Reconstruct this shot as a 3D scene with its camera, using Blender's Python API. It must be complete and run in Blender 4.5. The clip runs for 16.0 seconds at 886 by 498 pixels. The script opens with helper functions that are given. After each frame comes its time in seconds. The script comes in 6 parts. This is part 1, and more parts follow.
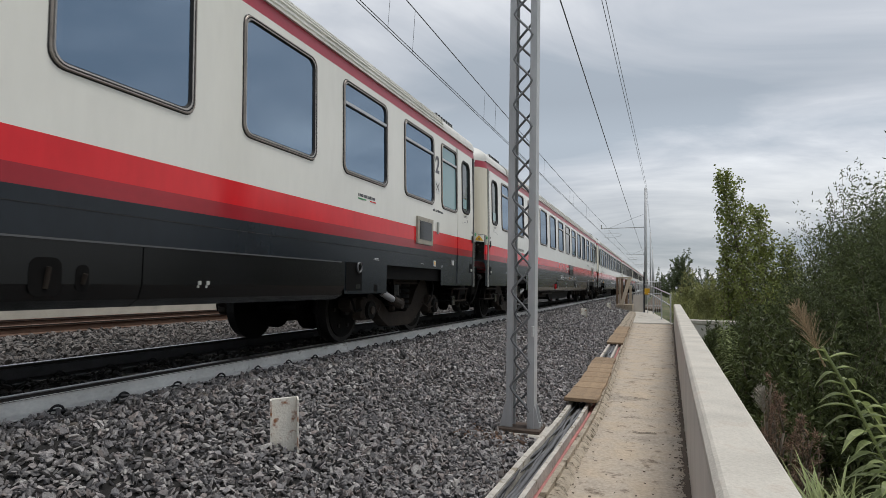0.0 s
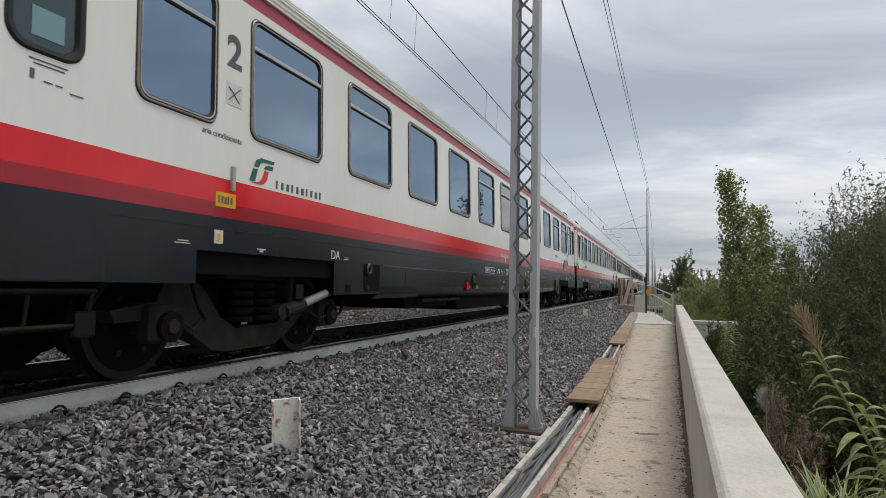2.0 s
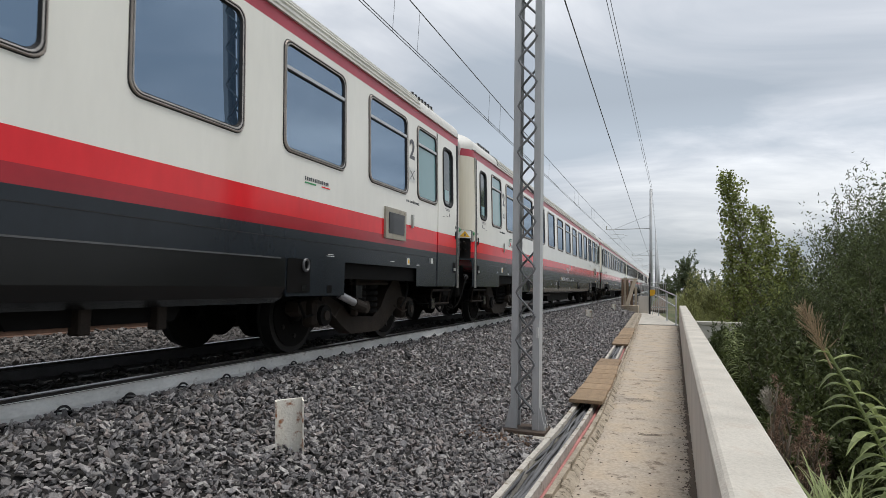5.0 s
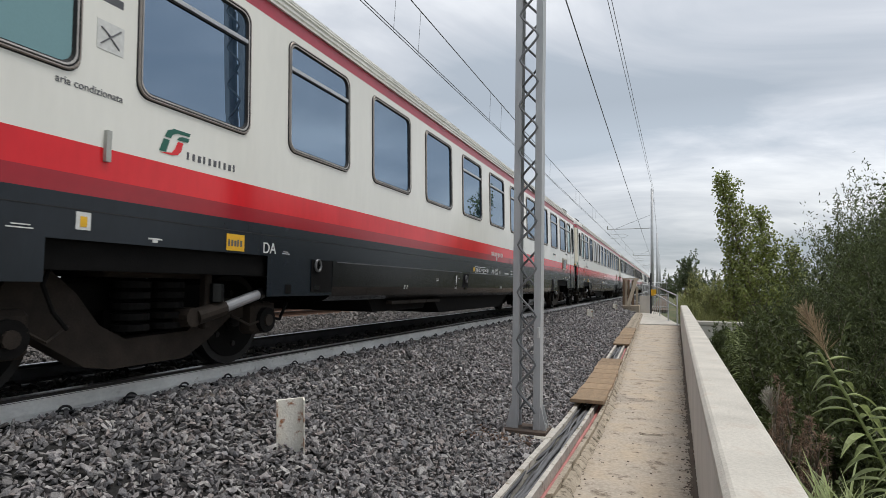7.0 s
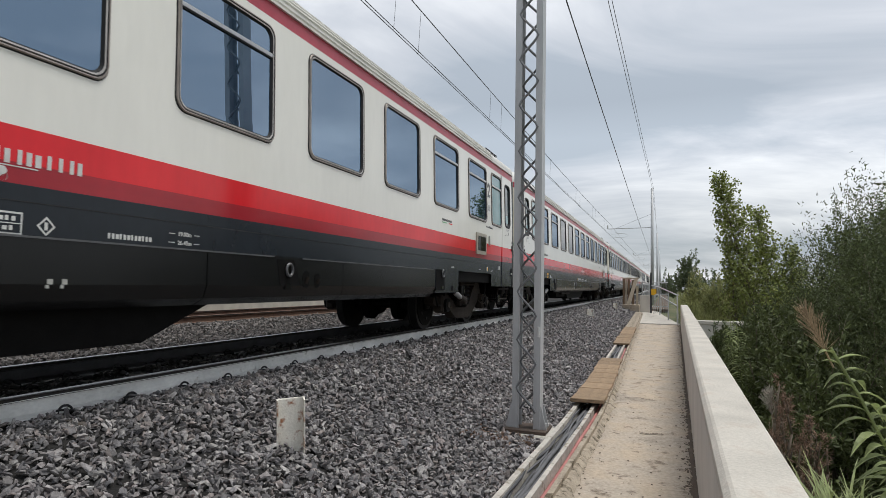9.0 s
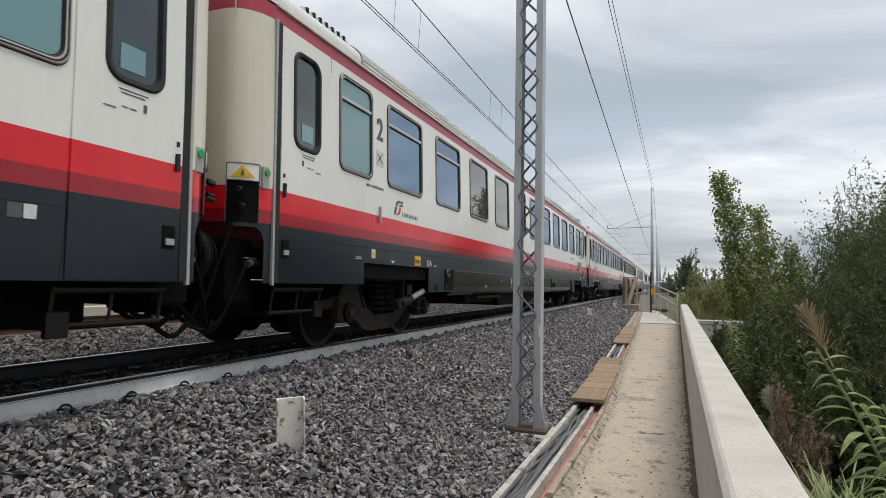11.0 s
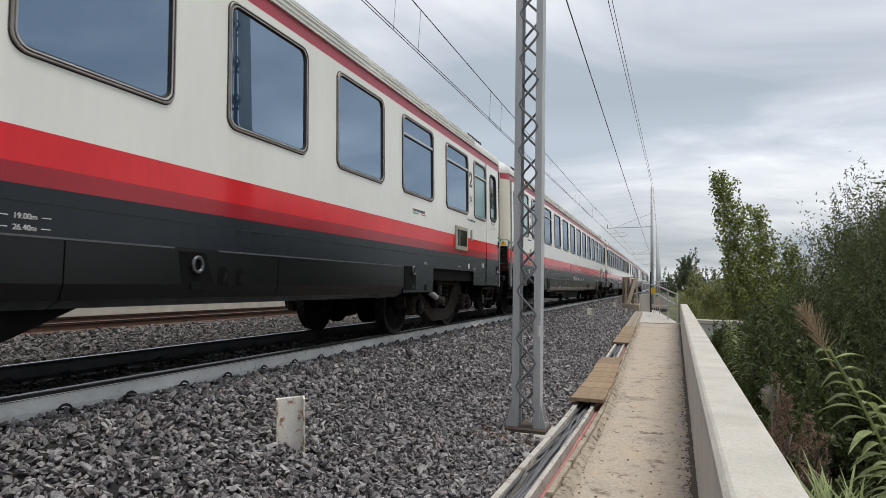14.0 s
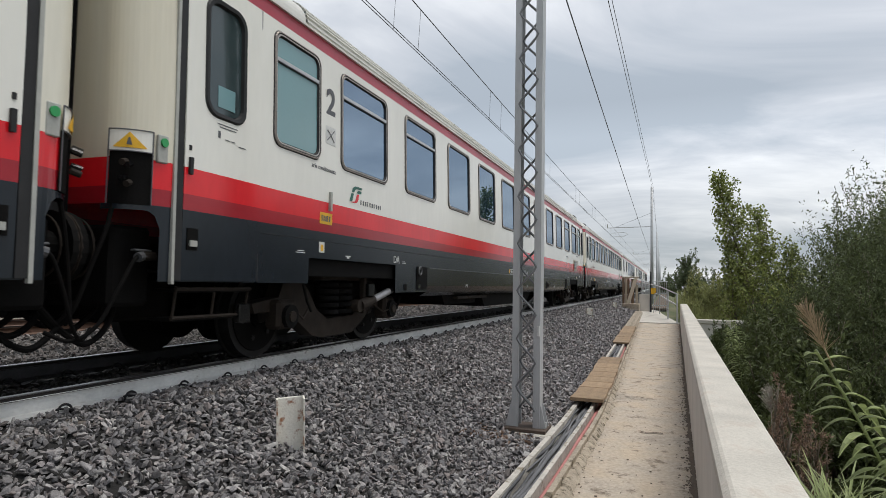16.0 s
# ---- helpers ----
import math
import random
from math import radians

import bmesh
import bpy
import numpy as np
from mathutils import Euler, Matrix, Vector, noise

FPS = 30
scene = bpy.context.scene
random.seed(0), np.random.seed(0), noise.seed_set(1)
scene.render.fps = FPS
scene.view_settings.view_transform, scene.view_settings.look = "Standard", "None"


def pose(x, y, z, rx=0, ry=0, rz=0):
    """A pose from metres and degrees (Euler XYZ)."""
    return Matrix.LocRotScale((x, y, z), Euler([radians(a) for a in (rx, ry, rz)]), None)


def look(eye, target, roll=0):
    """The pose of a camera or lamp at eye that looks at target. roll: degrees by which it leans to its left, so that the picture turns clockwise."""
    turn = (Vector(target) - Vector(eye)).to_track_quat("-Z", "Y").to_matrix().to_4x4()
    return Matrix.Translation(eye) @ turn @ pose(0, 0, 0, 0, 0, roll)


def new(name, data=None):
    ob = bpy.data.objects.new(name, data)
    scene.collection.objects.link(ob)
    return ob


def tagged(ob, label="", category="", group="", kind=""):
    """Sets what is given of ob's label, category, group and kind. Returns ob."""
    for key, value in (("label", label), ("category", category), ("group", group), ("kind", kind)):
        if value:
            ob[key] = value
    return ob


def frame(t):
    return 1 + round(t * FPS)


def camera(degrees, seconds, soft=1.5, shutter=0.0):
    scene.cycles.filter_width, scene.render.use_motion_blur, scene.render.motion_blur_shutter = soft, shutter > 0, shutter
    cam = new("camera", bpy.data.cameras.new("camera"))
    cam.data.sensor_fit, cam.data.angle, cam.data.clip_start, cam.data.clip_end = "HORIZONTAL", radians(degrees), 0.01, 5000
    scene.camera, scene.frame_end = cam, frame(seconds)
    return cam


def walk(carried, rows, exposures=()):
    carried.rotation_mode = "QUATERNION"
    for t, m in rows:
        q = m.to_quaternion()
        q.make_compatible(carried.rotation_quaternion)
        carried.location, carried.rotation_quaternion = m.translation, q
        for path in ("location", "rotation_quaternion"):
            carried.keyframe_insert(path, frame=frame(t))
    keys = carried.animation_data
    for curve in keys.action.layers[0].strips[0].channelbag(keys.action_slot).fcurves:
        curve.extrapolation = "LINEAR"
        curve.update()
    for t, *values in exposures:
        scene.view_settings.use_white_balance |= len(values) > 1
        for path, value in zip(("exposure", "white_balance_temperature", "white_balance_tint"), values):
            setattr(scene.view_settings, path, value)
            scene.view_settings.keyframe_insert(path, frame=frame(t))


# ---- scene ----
TRACK_Y = 5.076          # centre of the near track
SPEED = 26.4 / 4.76      # metres a second, towards the camera
GAP = 4.27               # first joint between coaches, at 1.5 s

cam = camera(72.84, 16.0, soft=0.65, shutter=0.06)
CAMERA_TURNS = [
    (0.0, 93.324, -70.217), (0.5, 93.335, -70.136), (1.0, 93.378, -70.11), (1.5, 93.389, -70.056),
    (2.0, 93.389, -70.056), (2.5, 93.389, -69.975), (3.0, 93.389, -69.932), (3.5, 93.4, -69.895),
    (4.0, 93.432, -69.841), (5.2, 93.432, -69.75), (6.5, 93.421, -69.679), (7.5, 93.405, -69.652),
    (9.0, 93.362, -69.651), (11.5, 93.308, -69.661), (13.5, 93.29, -69.668), (16.0, 93.27, -69.677)]
walk(cam, [(t, pose(0, 0, 0.846, rx, -1.028, rz)) for t, rx, rz in CAMERA_TURNS],
     exposures=[(0.0, 0.0), (1.5, 0.02), (4.0, 0.14), (7.0, 0.18), (12.0, 0.20), (16.0, 0.18)])

# ---- sky and light ----
SUN_EL, SUN_AZ = 70.0, -75.0      # degrees; azimuth from +x towards +y


def make_world():
    w = bpy.data.worlds.new("overcast_sky")
    scene.world = w
    w.use_nodes = True
    nt = w.node_tree
    nt.nodes.clear()
    N, L = nt.nodes.new, nt.links.new
    out, bg = N("ShaderNodeOutputWorld"), N("ShaderNodeBackground")
    sky = N("ShaderNodeTexSky")
    sky.sky_type, sky.sun_disc = "NISHITA", False
    sky.sun_elevation, sky.sun_rotation = radians(SUN_EL), radians(90 - SUN_AZ)
    co, sep = N("ShaderNodeTexCoord"), N("ShaderNodeSeparateXYZ")
    L(co.outputs["Generated"], sep.inputs[0])
    up = N("ShaderNodeMath"); up.operation = "MAXIMUM"; up.inputs[1].default_value = 0.0
    L(sep.outputs["Z"], up.inputs[0])
    ad = N("ShaderNodeMath"); ad.operation = "ADD"; ad.inputs[1].default_value = 0.20
    L(up.outputs[0], ad.inputs[0])
    px, py = N("ShaderNodeMath"), N("ShaderNodeMath")
    px.operation = py.operation = "DIVIDE"
    L(sep.outputs["X"], px.inputs[0]); L(ad.outputs[0], px.inputs[1])
    L(sep.outputs["Y"], py.inputs[0]); L(ad.outputs[0], py.inputs[1])
    com = N("ShaderNodeCombineXYZ")
    L(px.outputs[0], com.inputs[0]); L(py.outputs[0], com.inputs[1])
    mp = N("ShaderNodeMapping")
    mp.inputs["Rotation"].default_value = (0, 0, radians(SKY_ROT))
    mp.inputs["Scale"].default_value = (0.52, 0.29, 1)
    mp.inputs["Location"].default_value = SKY_LOC
    L(com.outputs[0], mp.inputs[0])
    n1, n2 = N("ShaderNodeTexNoise"), N("ShaderNodeTexNoise")
    for n, sc, de, ro, di in ((n1, 1.1, 5, 0.5, 0.5), (n2, 2.7, 6, 0.6, 0.8)):
        n.inputs["Scale"].default_value, n.inputs["Detail"].default_value = sc, de
        n.inputs["Roughness"].default_value, n.inputs["Distortion"].default_value = ro, di
        L(mp.outputs[0], n.inputs["Vector"])
    mix = N("ShaderNodeMath"); mix.operation = "MULTIPLY_ADD"; mix.inputs[1].default_value = 0.62
    L(n2.outputs["Fac"], mix.inputs[0]); L(n1.outputs["Fac"], mix.inputs[2])
    ramp = N("ShaderNodeValToRGB")
    e = ramp.color_ramp.elements
    e[0].position, e[0].color = 0.68, (0.34, 0.378, 0.42, 1)
    e[1].position, e[1].color = 0.99, (0.77, 0.78, 0.79, 1)
    mid = e.new(0.82); mid.color = (0.49, 0.512, 0.545, 1)
    L(mix.outputs[0], ramp.inputs[0])
    band = N("ShaderNodeValToRGB")       # overcast is paler low down, where the cloud thins
    q = band.color_ramp.elements
    q[0].position, q[0].color = 0.0, (0.74, 0.755, 0.77, 1)
    q[1].position, q[1].color = 1.0, (1.0, 1.0, 1.0, 1)
    for at, v in ((0.07, 0.75), (0.14, 0.82), (0.20, 1.02), (0.235, 1.05), (0.29, 0.90), (0.36, 0.95), (0.48, 1.02), (0.65, 1.02)):
        q.new(at).color = (v, v, v, 1)
    L(up.outputs[0], band.inputs[0])
    tone = N("ShaderNodeMix"); tone.data_type = "RGBA"; tone.blend_type = "MULTIPLY"; tone.inputs[0].default_value = 1.0
    L(ramp.outputs[0], tone.inputs[6]); L(band.outputs[0], tone.inputs[7])
    m2 = N("ShaderNodeMix"); m2.data_type = "RGBA"; m2.inputs[0].default_value = 0.90
    sc = N("ShaderNodeMix"); sc.data_type = "RGBA"; sc.blend_type = "MULTIPLY"; sc.inputs[0].default_value = 1.0
    sc.inputs[7].default_value = (0.12, 0.12, 0.12, 1)
    L(sky.outputs[0], sc.inputs[6])
    L(sc.outputs[2], m2.inputs[6]); L(tone.outputs[2], m2.inputs[7])
    L(m2.outputs[2], bg.inputs["Color"])
    bg.inputs["Strength"].default_value = 1.30
    L(bg.outputs[0], out.inputs[0])


SKY_ROT, SKY_LOC = 20.0, (1.757, 0.817, 0.0)
make_world()
sun = new("sun", bpy.data.lights.new("sun", "SUN"))
sun.data.energy, sun.data.angle, sun.data.color = 1.9, radians(30), (1.0, 0.97, 0.92)
a, el = radians(SUN_AZ), radians(SUN_EL)
sun.matrix_world = look((math.cos(a) * math.cos(el) * 60, math.sin(a) * math.cos(el) * 60, math.sin(el) * 60), (0, 0, 0))


# ---- materials ----
def mat(name, color, rough=0.6, metal=0.0, vary=0.12, scale=6.0, fine=60.0, bump=0.0, tint=None, ior=1.45,
        spots=None, island=0.0, rnd=0.0, stretch=(1, 1, 1), coat=0.0, leaf=0.0, sheen=None, hues=None):
    """A node material: colour varied at two scales, optional stains, relief, and variation per piece."""
    m = bpy.data.materials.new(name)
    m.use_nodes = True
    nt = m.node_tree
    N, L = nt.nodes.new, nt.links.new
    b = nt.nodes["Principled BSDF"]
    b.inputs["Roughness"].default_value, b.inputs["Metallic"].default_value = rough, metal
    b.inputs["IOR"].default_value = ior
    b.inputs["Coat Weight"].default_value = coat
    if sheen:
        b.inputs["Specular Tint"].default_value = (*sheen, 1)
    co, mp = N("ShaderNodeTexCoord"), N("ShaderNodeMapping")
    mp.inputs["Scale"].default_value = stretch
    L(co.outputs["Object"], mp.inputs[0])
    n1, n2 = N("ShaderNodeTexNoise"), N("ShaderNodeTexNoise")
    n1.inputs["Scale"].default_value, n2.inputs["Scale"].default_value = scale, fine
    n1.inputs["Detail"].default_value, n2.inputs["Detail"].default_value = 6, 4
    L(mp.outputs[0], n1.inputs["Vector"]); L(mp.outputs[0], n2.inputs["Vector"])
    add = N("ShaderNodeMath"); add.operation = "MULTIPLY_ADD"; add.inputs[1].default_value = 0.5
    L(n2.outputs["Fac"], add.inputs[0]); L(n1.outputs["Fac"], add.inputs[2])
    rm = N("ShaderNodeMapRange")
    rm.inputs[1].default_value, rm.inputs[2].default_value = 0.45, 1.05
    rm.inputs[3].default_value, rm.inputs[4].default_value = 1 - vary, 1 + vary
    L(add.outputs[0], rm.inputs[0])
    val = rm.outputs[0]
    for amount, node, sock in ((island, "ShaderNodeNewGeometry", "Random Per Island"), (rnd, "ShaderNodeObjectInfo", "Random")):
        if amount:
            g, r2, mu = N(node), N("ShaderNodeMapRange"), N("ShaderNodeMath")
            r2.inputs[3].default_value, r2.inputs[4].default_value = 1 - amount, 1 + amount
            L(g.outputs[sock], r2.inputs[0])
            mu.operation = "MULTIPLY"
            L(val, mu.inputs[0]); L(r2.outputs[0], mu.inputs[1])
            val = mu.outputs[0]
    rgb = N("ShaderNodeRGB"); rgb.outputs[0].default_value = (*color, 1)
    col = rgb.outputs[0]
    if hues:             # each piece takes one of several natural colours
        g2, cr = N("ShaderNodeNewGeometry"), N("ShaderNodeValToRGB")
        cr.color_ramp.interpolation = "CONSTANT"
        for i, h in enumerate(hues):
            el_ = cr.color_ramp.elements[i] if i < 2 else cr.color_ramp.elements.new(i / len(hues))
            el_.position, el_.color = i / len(hues), (*h, 1)
        wn = N("ShaderNodeMath"); wn.operation = "FRACT"
        w7 = N("ShaderNodeMath"); w7.operation = "MULTIPLY"; w7.inputs[1].default_value = 37.7
        L(g2.outputs["Random Per Island"], w7.inputs[0]); L(w7.outputs[0], wn.inputs[0]); L(wn.outputs[0], cr.inputs[0])
        col = cr.outputs[0]
    if tint:
        mx = N("ShaderNodeMix"); mx.data_type = "RGBA"
        mx.inputs[7].default_value = (*tint, 1)
        r3 = N("ShaderNodeMapRange"); r3.inputs[1].default_value, r3.inputs[2].default_value = 0.42, 0.62
        L(n1.outputs["Fac"], r3.inputs[0]); L(r3.outputs[0], mx.inputs[0]); L(col, mx.inputs[6])
        col = mx.outputs[2]
    if spots:
        sx = N("ShaderNodeTexNoise"); sx.inputs["Scale"].default_value, sx.inputs["Detail"].default_value = spots[1], 8
        sx.inputs["Roughness"].default_value = 0.65
        L(mp.outputs[0], sx.inputs["Vector"])
        r4 = N("ShaderNodeMapRange"); r4.inputs[1].default_value, r4.inputs[2].default_value = spots[2], spots[2] + 0.09
        L(sx.outputs["Fac"], r4.inputs[0])
        mx = N("ShaderNodeMix"); mx.data_type = "RGBA"; mx.inputs[7].default_value = (*spots[0], 1)
        L(r4.outputs[0], mx.inputs[0]); L(col, mx.inputs[6])
        col = mx.outputs[2]
    sc = N("ShaderNodeVectorMath"); sc.operation = "SCALE"
    L(col, sc.inputs[0]); L(val, sc.inputs[3])
    L(sc.outputs[0], b.inputs["Base Color"])
    if bump:
        bp = N("ShaderNodeBump"); bp.inputs["Strength"].default_value = bump; bp.inputs["Distance"].default_value = 0.02
        L(add.outputs[0], bp.inputs["Height"]); L(bp.outputs[0], b.inputs["Normal"])
    if leaf:
        tr, ms = N("ShaderNodeBsdfTranslucent"), N("ShaderNodeMixShader")
        L(sc.outputs[0], tr.inputs[0])
        ms.inputs[0].default_value = leaf
        L(b.outputs[0], ms.inputs[1]); L(tr.outputs[0], ms.inputs[2])
        L(ms.outputs[0], nt.nodes["Material Output"].inputs[0])
    return m


WHITE = mat("cream_paint", (0.80, 0.785, 0.725), 0.16, vary=0.05, scale=1.5, fine=14, stretch=(1, 1, 0.25), ior=1.5, bump=0.025)
ENDWHITE = mat("dirty_cream_paint", (0.76, 0.73, 0.63), 0.35, vary=0.10, scale=1.6, fine=16, stretch=(1, 1, 0.12), tint=(0.66, 0.61, 0.49), spots=((0.34, 0.27, 0.18), 5.0, 0.66))
RED = mat("red_paint", (0.70, 0.013, 0.020), 0.13, vary=0.12, scale=1.6, fine=12, stretch=(1, 1, 0.3), ior=1.46, bump=0.025)
DARKRED = mat("dark_red_paint", (0.33, 0.011, 0.020), 0.15, vary=0.12, scale=1.6, fine=12, ior=1.46, bump=0.025)
PINKRED = mat("faded_red_paint", (0.42, 0.05, 0.075), 0.35, vary=0.15, scale=2.0, fine=18, ior=1.45)
GREY = mat("slate_grey_paint", (0.0125, 0.0168, 0.0225), 0.24, vary=0.25, scale=1.8, fine=16, stretch=(1, 1, 0.4), ior=1.40, bump=0.03)
SKIRT = mat("grimy_grey_paint", (0.0065, 0.0068, 0.0072), 0.22, vary=0.3, scale=2.2, fine=20, stretch=(1, 1, 0.5), ior=1.40, bump=0.03)
ROOF = mat("roof_grey_paint", (0.70, 0.69, 0.65), 0.5, vary=0.12, scale=1.2, fine=10, spots=((0.22, 0.20, 0.18), 3.0, 0.66))
GLASS = mat("tinted_glass", (0.008, 0.024, 0.048), 0.006, vary=0.1, scale=0.8, ior=4.0, sheen=(0.64, 0.81, 1.0))
GREYGLASS = mat("grey_shaded_glass", (0.070, 0.068, 0.066), 0.01, vary=0.15, scale=0.8, ior=2.3, sheen=(0.95, 0.92, 0.90))
DOORGLASS = mat("green_door_glass", (0.030, 0.048, 0.050), 0.05, vary=0.1, scale=0.8, ior=1.75)
MILK = mat("frosted_glass", (0.16, 0.30, 0.32), 0.12, vary=0.06, scale=1.0, ior=1.7)
FRAME = mat("window_frame_bronze", (0.27, 0.235, 0.205), 0.4, 0.4, vary=0.35, scale=5)
INNERFRAME = mat("inner_frame_grey", (0.40, 0.375, 0.35), 0.35, 0.4, vary=0.3, scale=6)
ALU = mat("brushed_aluminium", (0.50, 0.50, 0.49), 0.35, 0.8, vary=0.1, scale=8)
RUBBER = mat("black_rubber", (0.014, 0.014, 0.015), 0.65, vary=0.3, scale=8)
# underframe, hoses, grimy bogies and wheels: shade below the coaches is in these colours
BLACK = mat("underframe_shade_black", (0.0045, 0.0042, 0.004), 0.8, vary=0.4, scale=7, bump=0.2, ior=1.22)
HOSE = mat("hose_rubber_shade", (0.0055, 0.005, 0.0048), 0.8, vary=0.3, scale=9, ior=1.2)
BOGIE = mat("bogie_grime_shade", (0.022, 0.0165, 0.0125), 0.75, vary=0.4, scale=7, bump=0.3, ior=1.3)
STEEL = mat("worn_wheel_steel_shade", (0.005, 0.0046, 0.0044), 0.6, 0.1, vary=0.3, scale=9)
SILVER = mat("damper_silver", (0.30, 0.30, 0.31), 0.35, 0.3, vary=0.15, scale=9)
DISPLAYFRAME = mat("display_frame_beige", (0.36, 0.33, 0.27), 0.5, 0.1, vary=0.25, scale=9, spots=((0.16, 0.12, 0.09), 14.0, 0.62))
DISPLAYPANE = mat("display_pane_dark", (0.016, 0.015, 0.015), 0.06, vary=0.2, scale=4)
TRIM = mat("dull_trim_strip", (0.105, 0.107, 0.11), 0.4, 0.3, vary=0.2, scale=4)
# mast lacing, its shadow put in as a grey darker than the legs
LACINGSHADE = mat("lacing_bar_shade", (0.20, 0.205, 0.21), 0.55, 0.3, vary=0.2, scale=6)
INK = mat("dark_grey_lettering", (0.10, 0.10, 0.11), 0.5, vary=0.1)
PALE = mat("white_lettering", (0.62, 0.62, 0.60), 0.5, vary=0.15, scale=20)
YELLOW = mat("warning_yellow", (0.75, 0.42, 0.02), 0.45, vary=0.12, scale=14)
ORANGE = mat("orange_mark", (0.62, 0.24, 0.03), 0.5, vary=0.1)
GREENMK = mat("green_button", (0.03, 0.30, 0.09), 0.4, vary=0.1)
EMGREEN = mat("emblem_green", (0.02, 0.12, 0.085), 0.4, vary=0.1)
SILVERBOX = mat("dull_silver_plate", (0.40, 0.40, 0.37), 0.5, 0.2, vary=0.15, scale=9)

BALLAST = mat("grey_ballast_stone", (0.205, 0.198, 0.202), 0.8, vary=0.35, scale=26, fine=140, island=0.42, bump=0.6,
              hues=((0.258, 0.243, 0.240), (0.174, 0.166, 0.168), (0.280, 0.265, 0.258), (0.134, 0.130, 0.133), (0.224, 0.196, 0.185), (0.33, 0.316, 0.303), (0.196, 0.186, 0.185), (0.252, 0.231, 0.227)))
# near-black bed colour puts shade into the gaps between the stones
BEDSHADE = mat("ballast_bed", (0.020, 0.019, 0.018), 0.95, vary=0.4, scale=14, fine=70, bump=0.8)
# ballast darkened by colour for the shadow under the train
SHADESTONE = mat("shaded_ballast_stone", (0.045, 0.042, 0.040), 0.7, vary=0.3, scale=30, fine=160, island=0.4, bump=0.35)
BROWNSTONE = mat("rusty_ballast_stone", (0.16, 0.146, 0.136), 0.9, vary=0.25, scale=30, fine=160, island=0.4, bump=0.35)
RUSTSTONE = mat("rust_stained_stone", (0.16, 0.105, 0.075), 0.9, vary=0.3, scale=30, fine=160, island=0.4, bump=0.35)
RAILWHITE = mat("whitewashed_rail", (0.68, 0.675, 0.65), 0.7, vary=0.22, scale=4, fine=50, stretch=(0.6, 1, 1), spots=((0.36, 0.33, 0.30), 9.0, 0.60))
RAILGREY = mat("grimy_rail_web", (0.060, 0.060, 0.062), 0.6, 0.2, vary=0.3, scale=7)
RAILDARK = mat("rail_rust_dark", (0.020, 0.017, 0.015), 0.65, 0.2, vary=0.3, scale=7)
RAILHEAD = mat("polished_rail_head", (0.34, 0.33, 0.33), 0.3, 0.85, vary=0.15, scale=5)
RAILRUST = mat("rusty_rail", (0.13, 0.078, 0.055), 0.75, 0.1, vary=0.3, scale=9)
SLEEPER = mat("sleeper_concrete", (0.16, 0.14, 0.12), 0.9, vary=0.3, scale=7, bump=0.4)
CONCRETE = mat("walkway_concrete", (0.50, 0.43, 0.35), 0.9, vary=0.42, scale=2.6, fine=34, bump=0.6, tint=(0.40, 0.33, 0.25), spots=((0.22, 0.175, 0.13), 6.5, 0.565))
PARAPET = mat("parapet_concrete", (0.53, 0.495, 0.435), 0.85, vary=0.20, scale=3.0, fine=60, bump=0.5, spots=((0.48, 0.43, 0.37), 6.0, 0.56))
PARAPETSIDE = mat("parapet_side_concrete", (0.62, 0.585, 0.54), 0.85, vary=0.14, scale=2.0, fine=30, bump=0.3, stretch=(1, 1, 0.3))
TROUGH = mat("trough_concrete", (0.50, 0.47, 0.42), 0.9, vary=0.25, scale=7, fine=50, bump=0.5, spots=((0.22, 0.185, 0.13), 9.0, 0.55))
MORTAR = mat("mossy_mortar", (0.37, 0.315, 0.245), 0.95, vary=0.35, scale=9, fine=60, bump=0.8, spots=((0.12, 0.095, 0.062), 11.0, 0.53))
LID = mat("weathered_brown_lid", (0.30, 0.21, 0.13), 0.85, vary=0.25, scale=3, fine=40, bump=0.4, rnd=0.14, stretch=(1, 4, 1))
MAST = mat("galvanised_mast", (0.47, 0.475, 0.48), 0.55, 0.25, vary=0.15, scale=4, fine=30, stretch=(1, 1, 0.3))
WIRE = mat("dark_wire", (0.06, 0.06, 0.065), 0.5, 0.5)
CABLE = mat("grey_cable", (0.13, 0.13, 0.135), 0.6, vary=0.2, rnd=0.4)
REDCABLE = mat("red_cable", (0.47, 0.19, 0.175), 0.6, vary=0.25)
STUBPAINT = mat("chipped_white_paint", (0.78, 0.75, 0.67), 0.7, vary=0.12, scale=9, fine=50, bump=0.3, spots=((0.30, 0.13, 0.06), 9.0, 0.53))
DIRT = mat("earth", (0.13, 0.10, 0.075), 0.95, vary=0.3, scale=3, bump=0.5)
FIELD = mat("grassy_ground", (0.085, 0.105, 0.045), 0.95, vary=0.35, scale=0.5, fine=6, tint=(0.12, 0.11, 0.06), bump=0.5)
PLANK = mat("pale_timber", (0.50, 0.42, 0.32), 0.8, vary=0.2, scale=4, fine=40, stretch=(6, 6, 0.6))
PLATE = mat("rusty_base_plate", (0.085, 0.062, 0.048), 0.8, 0.1, vary=0.3, scale=8, fine=50, bump=0.3)
RUSTPLANK = mat("brown_timber", (0.21, 0.14, 0.09), 0.85, vary=0.25, scale=4, fine=40, stretch=(6, 6, 0.6))
BARK = mat("bark", (0.16, 0.13, 0.10), 0.9, vary=0.3, scale=9, bump=0.6, stretch=(1, 1, 0.3))
LEAF_POPLAR = mat("poplar_leaf", (0.215, 0.245, 0.070), 0.5, island=0.5, vary=0.15, scale=1.2, leaf=0.35)
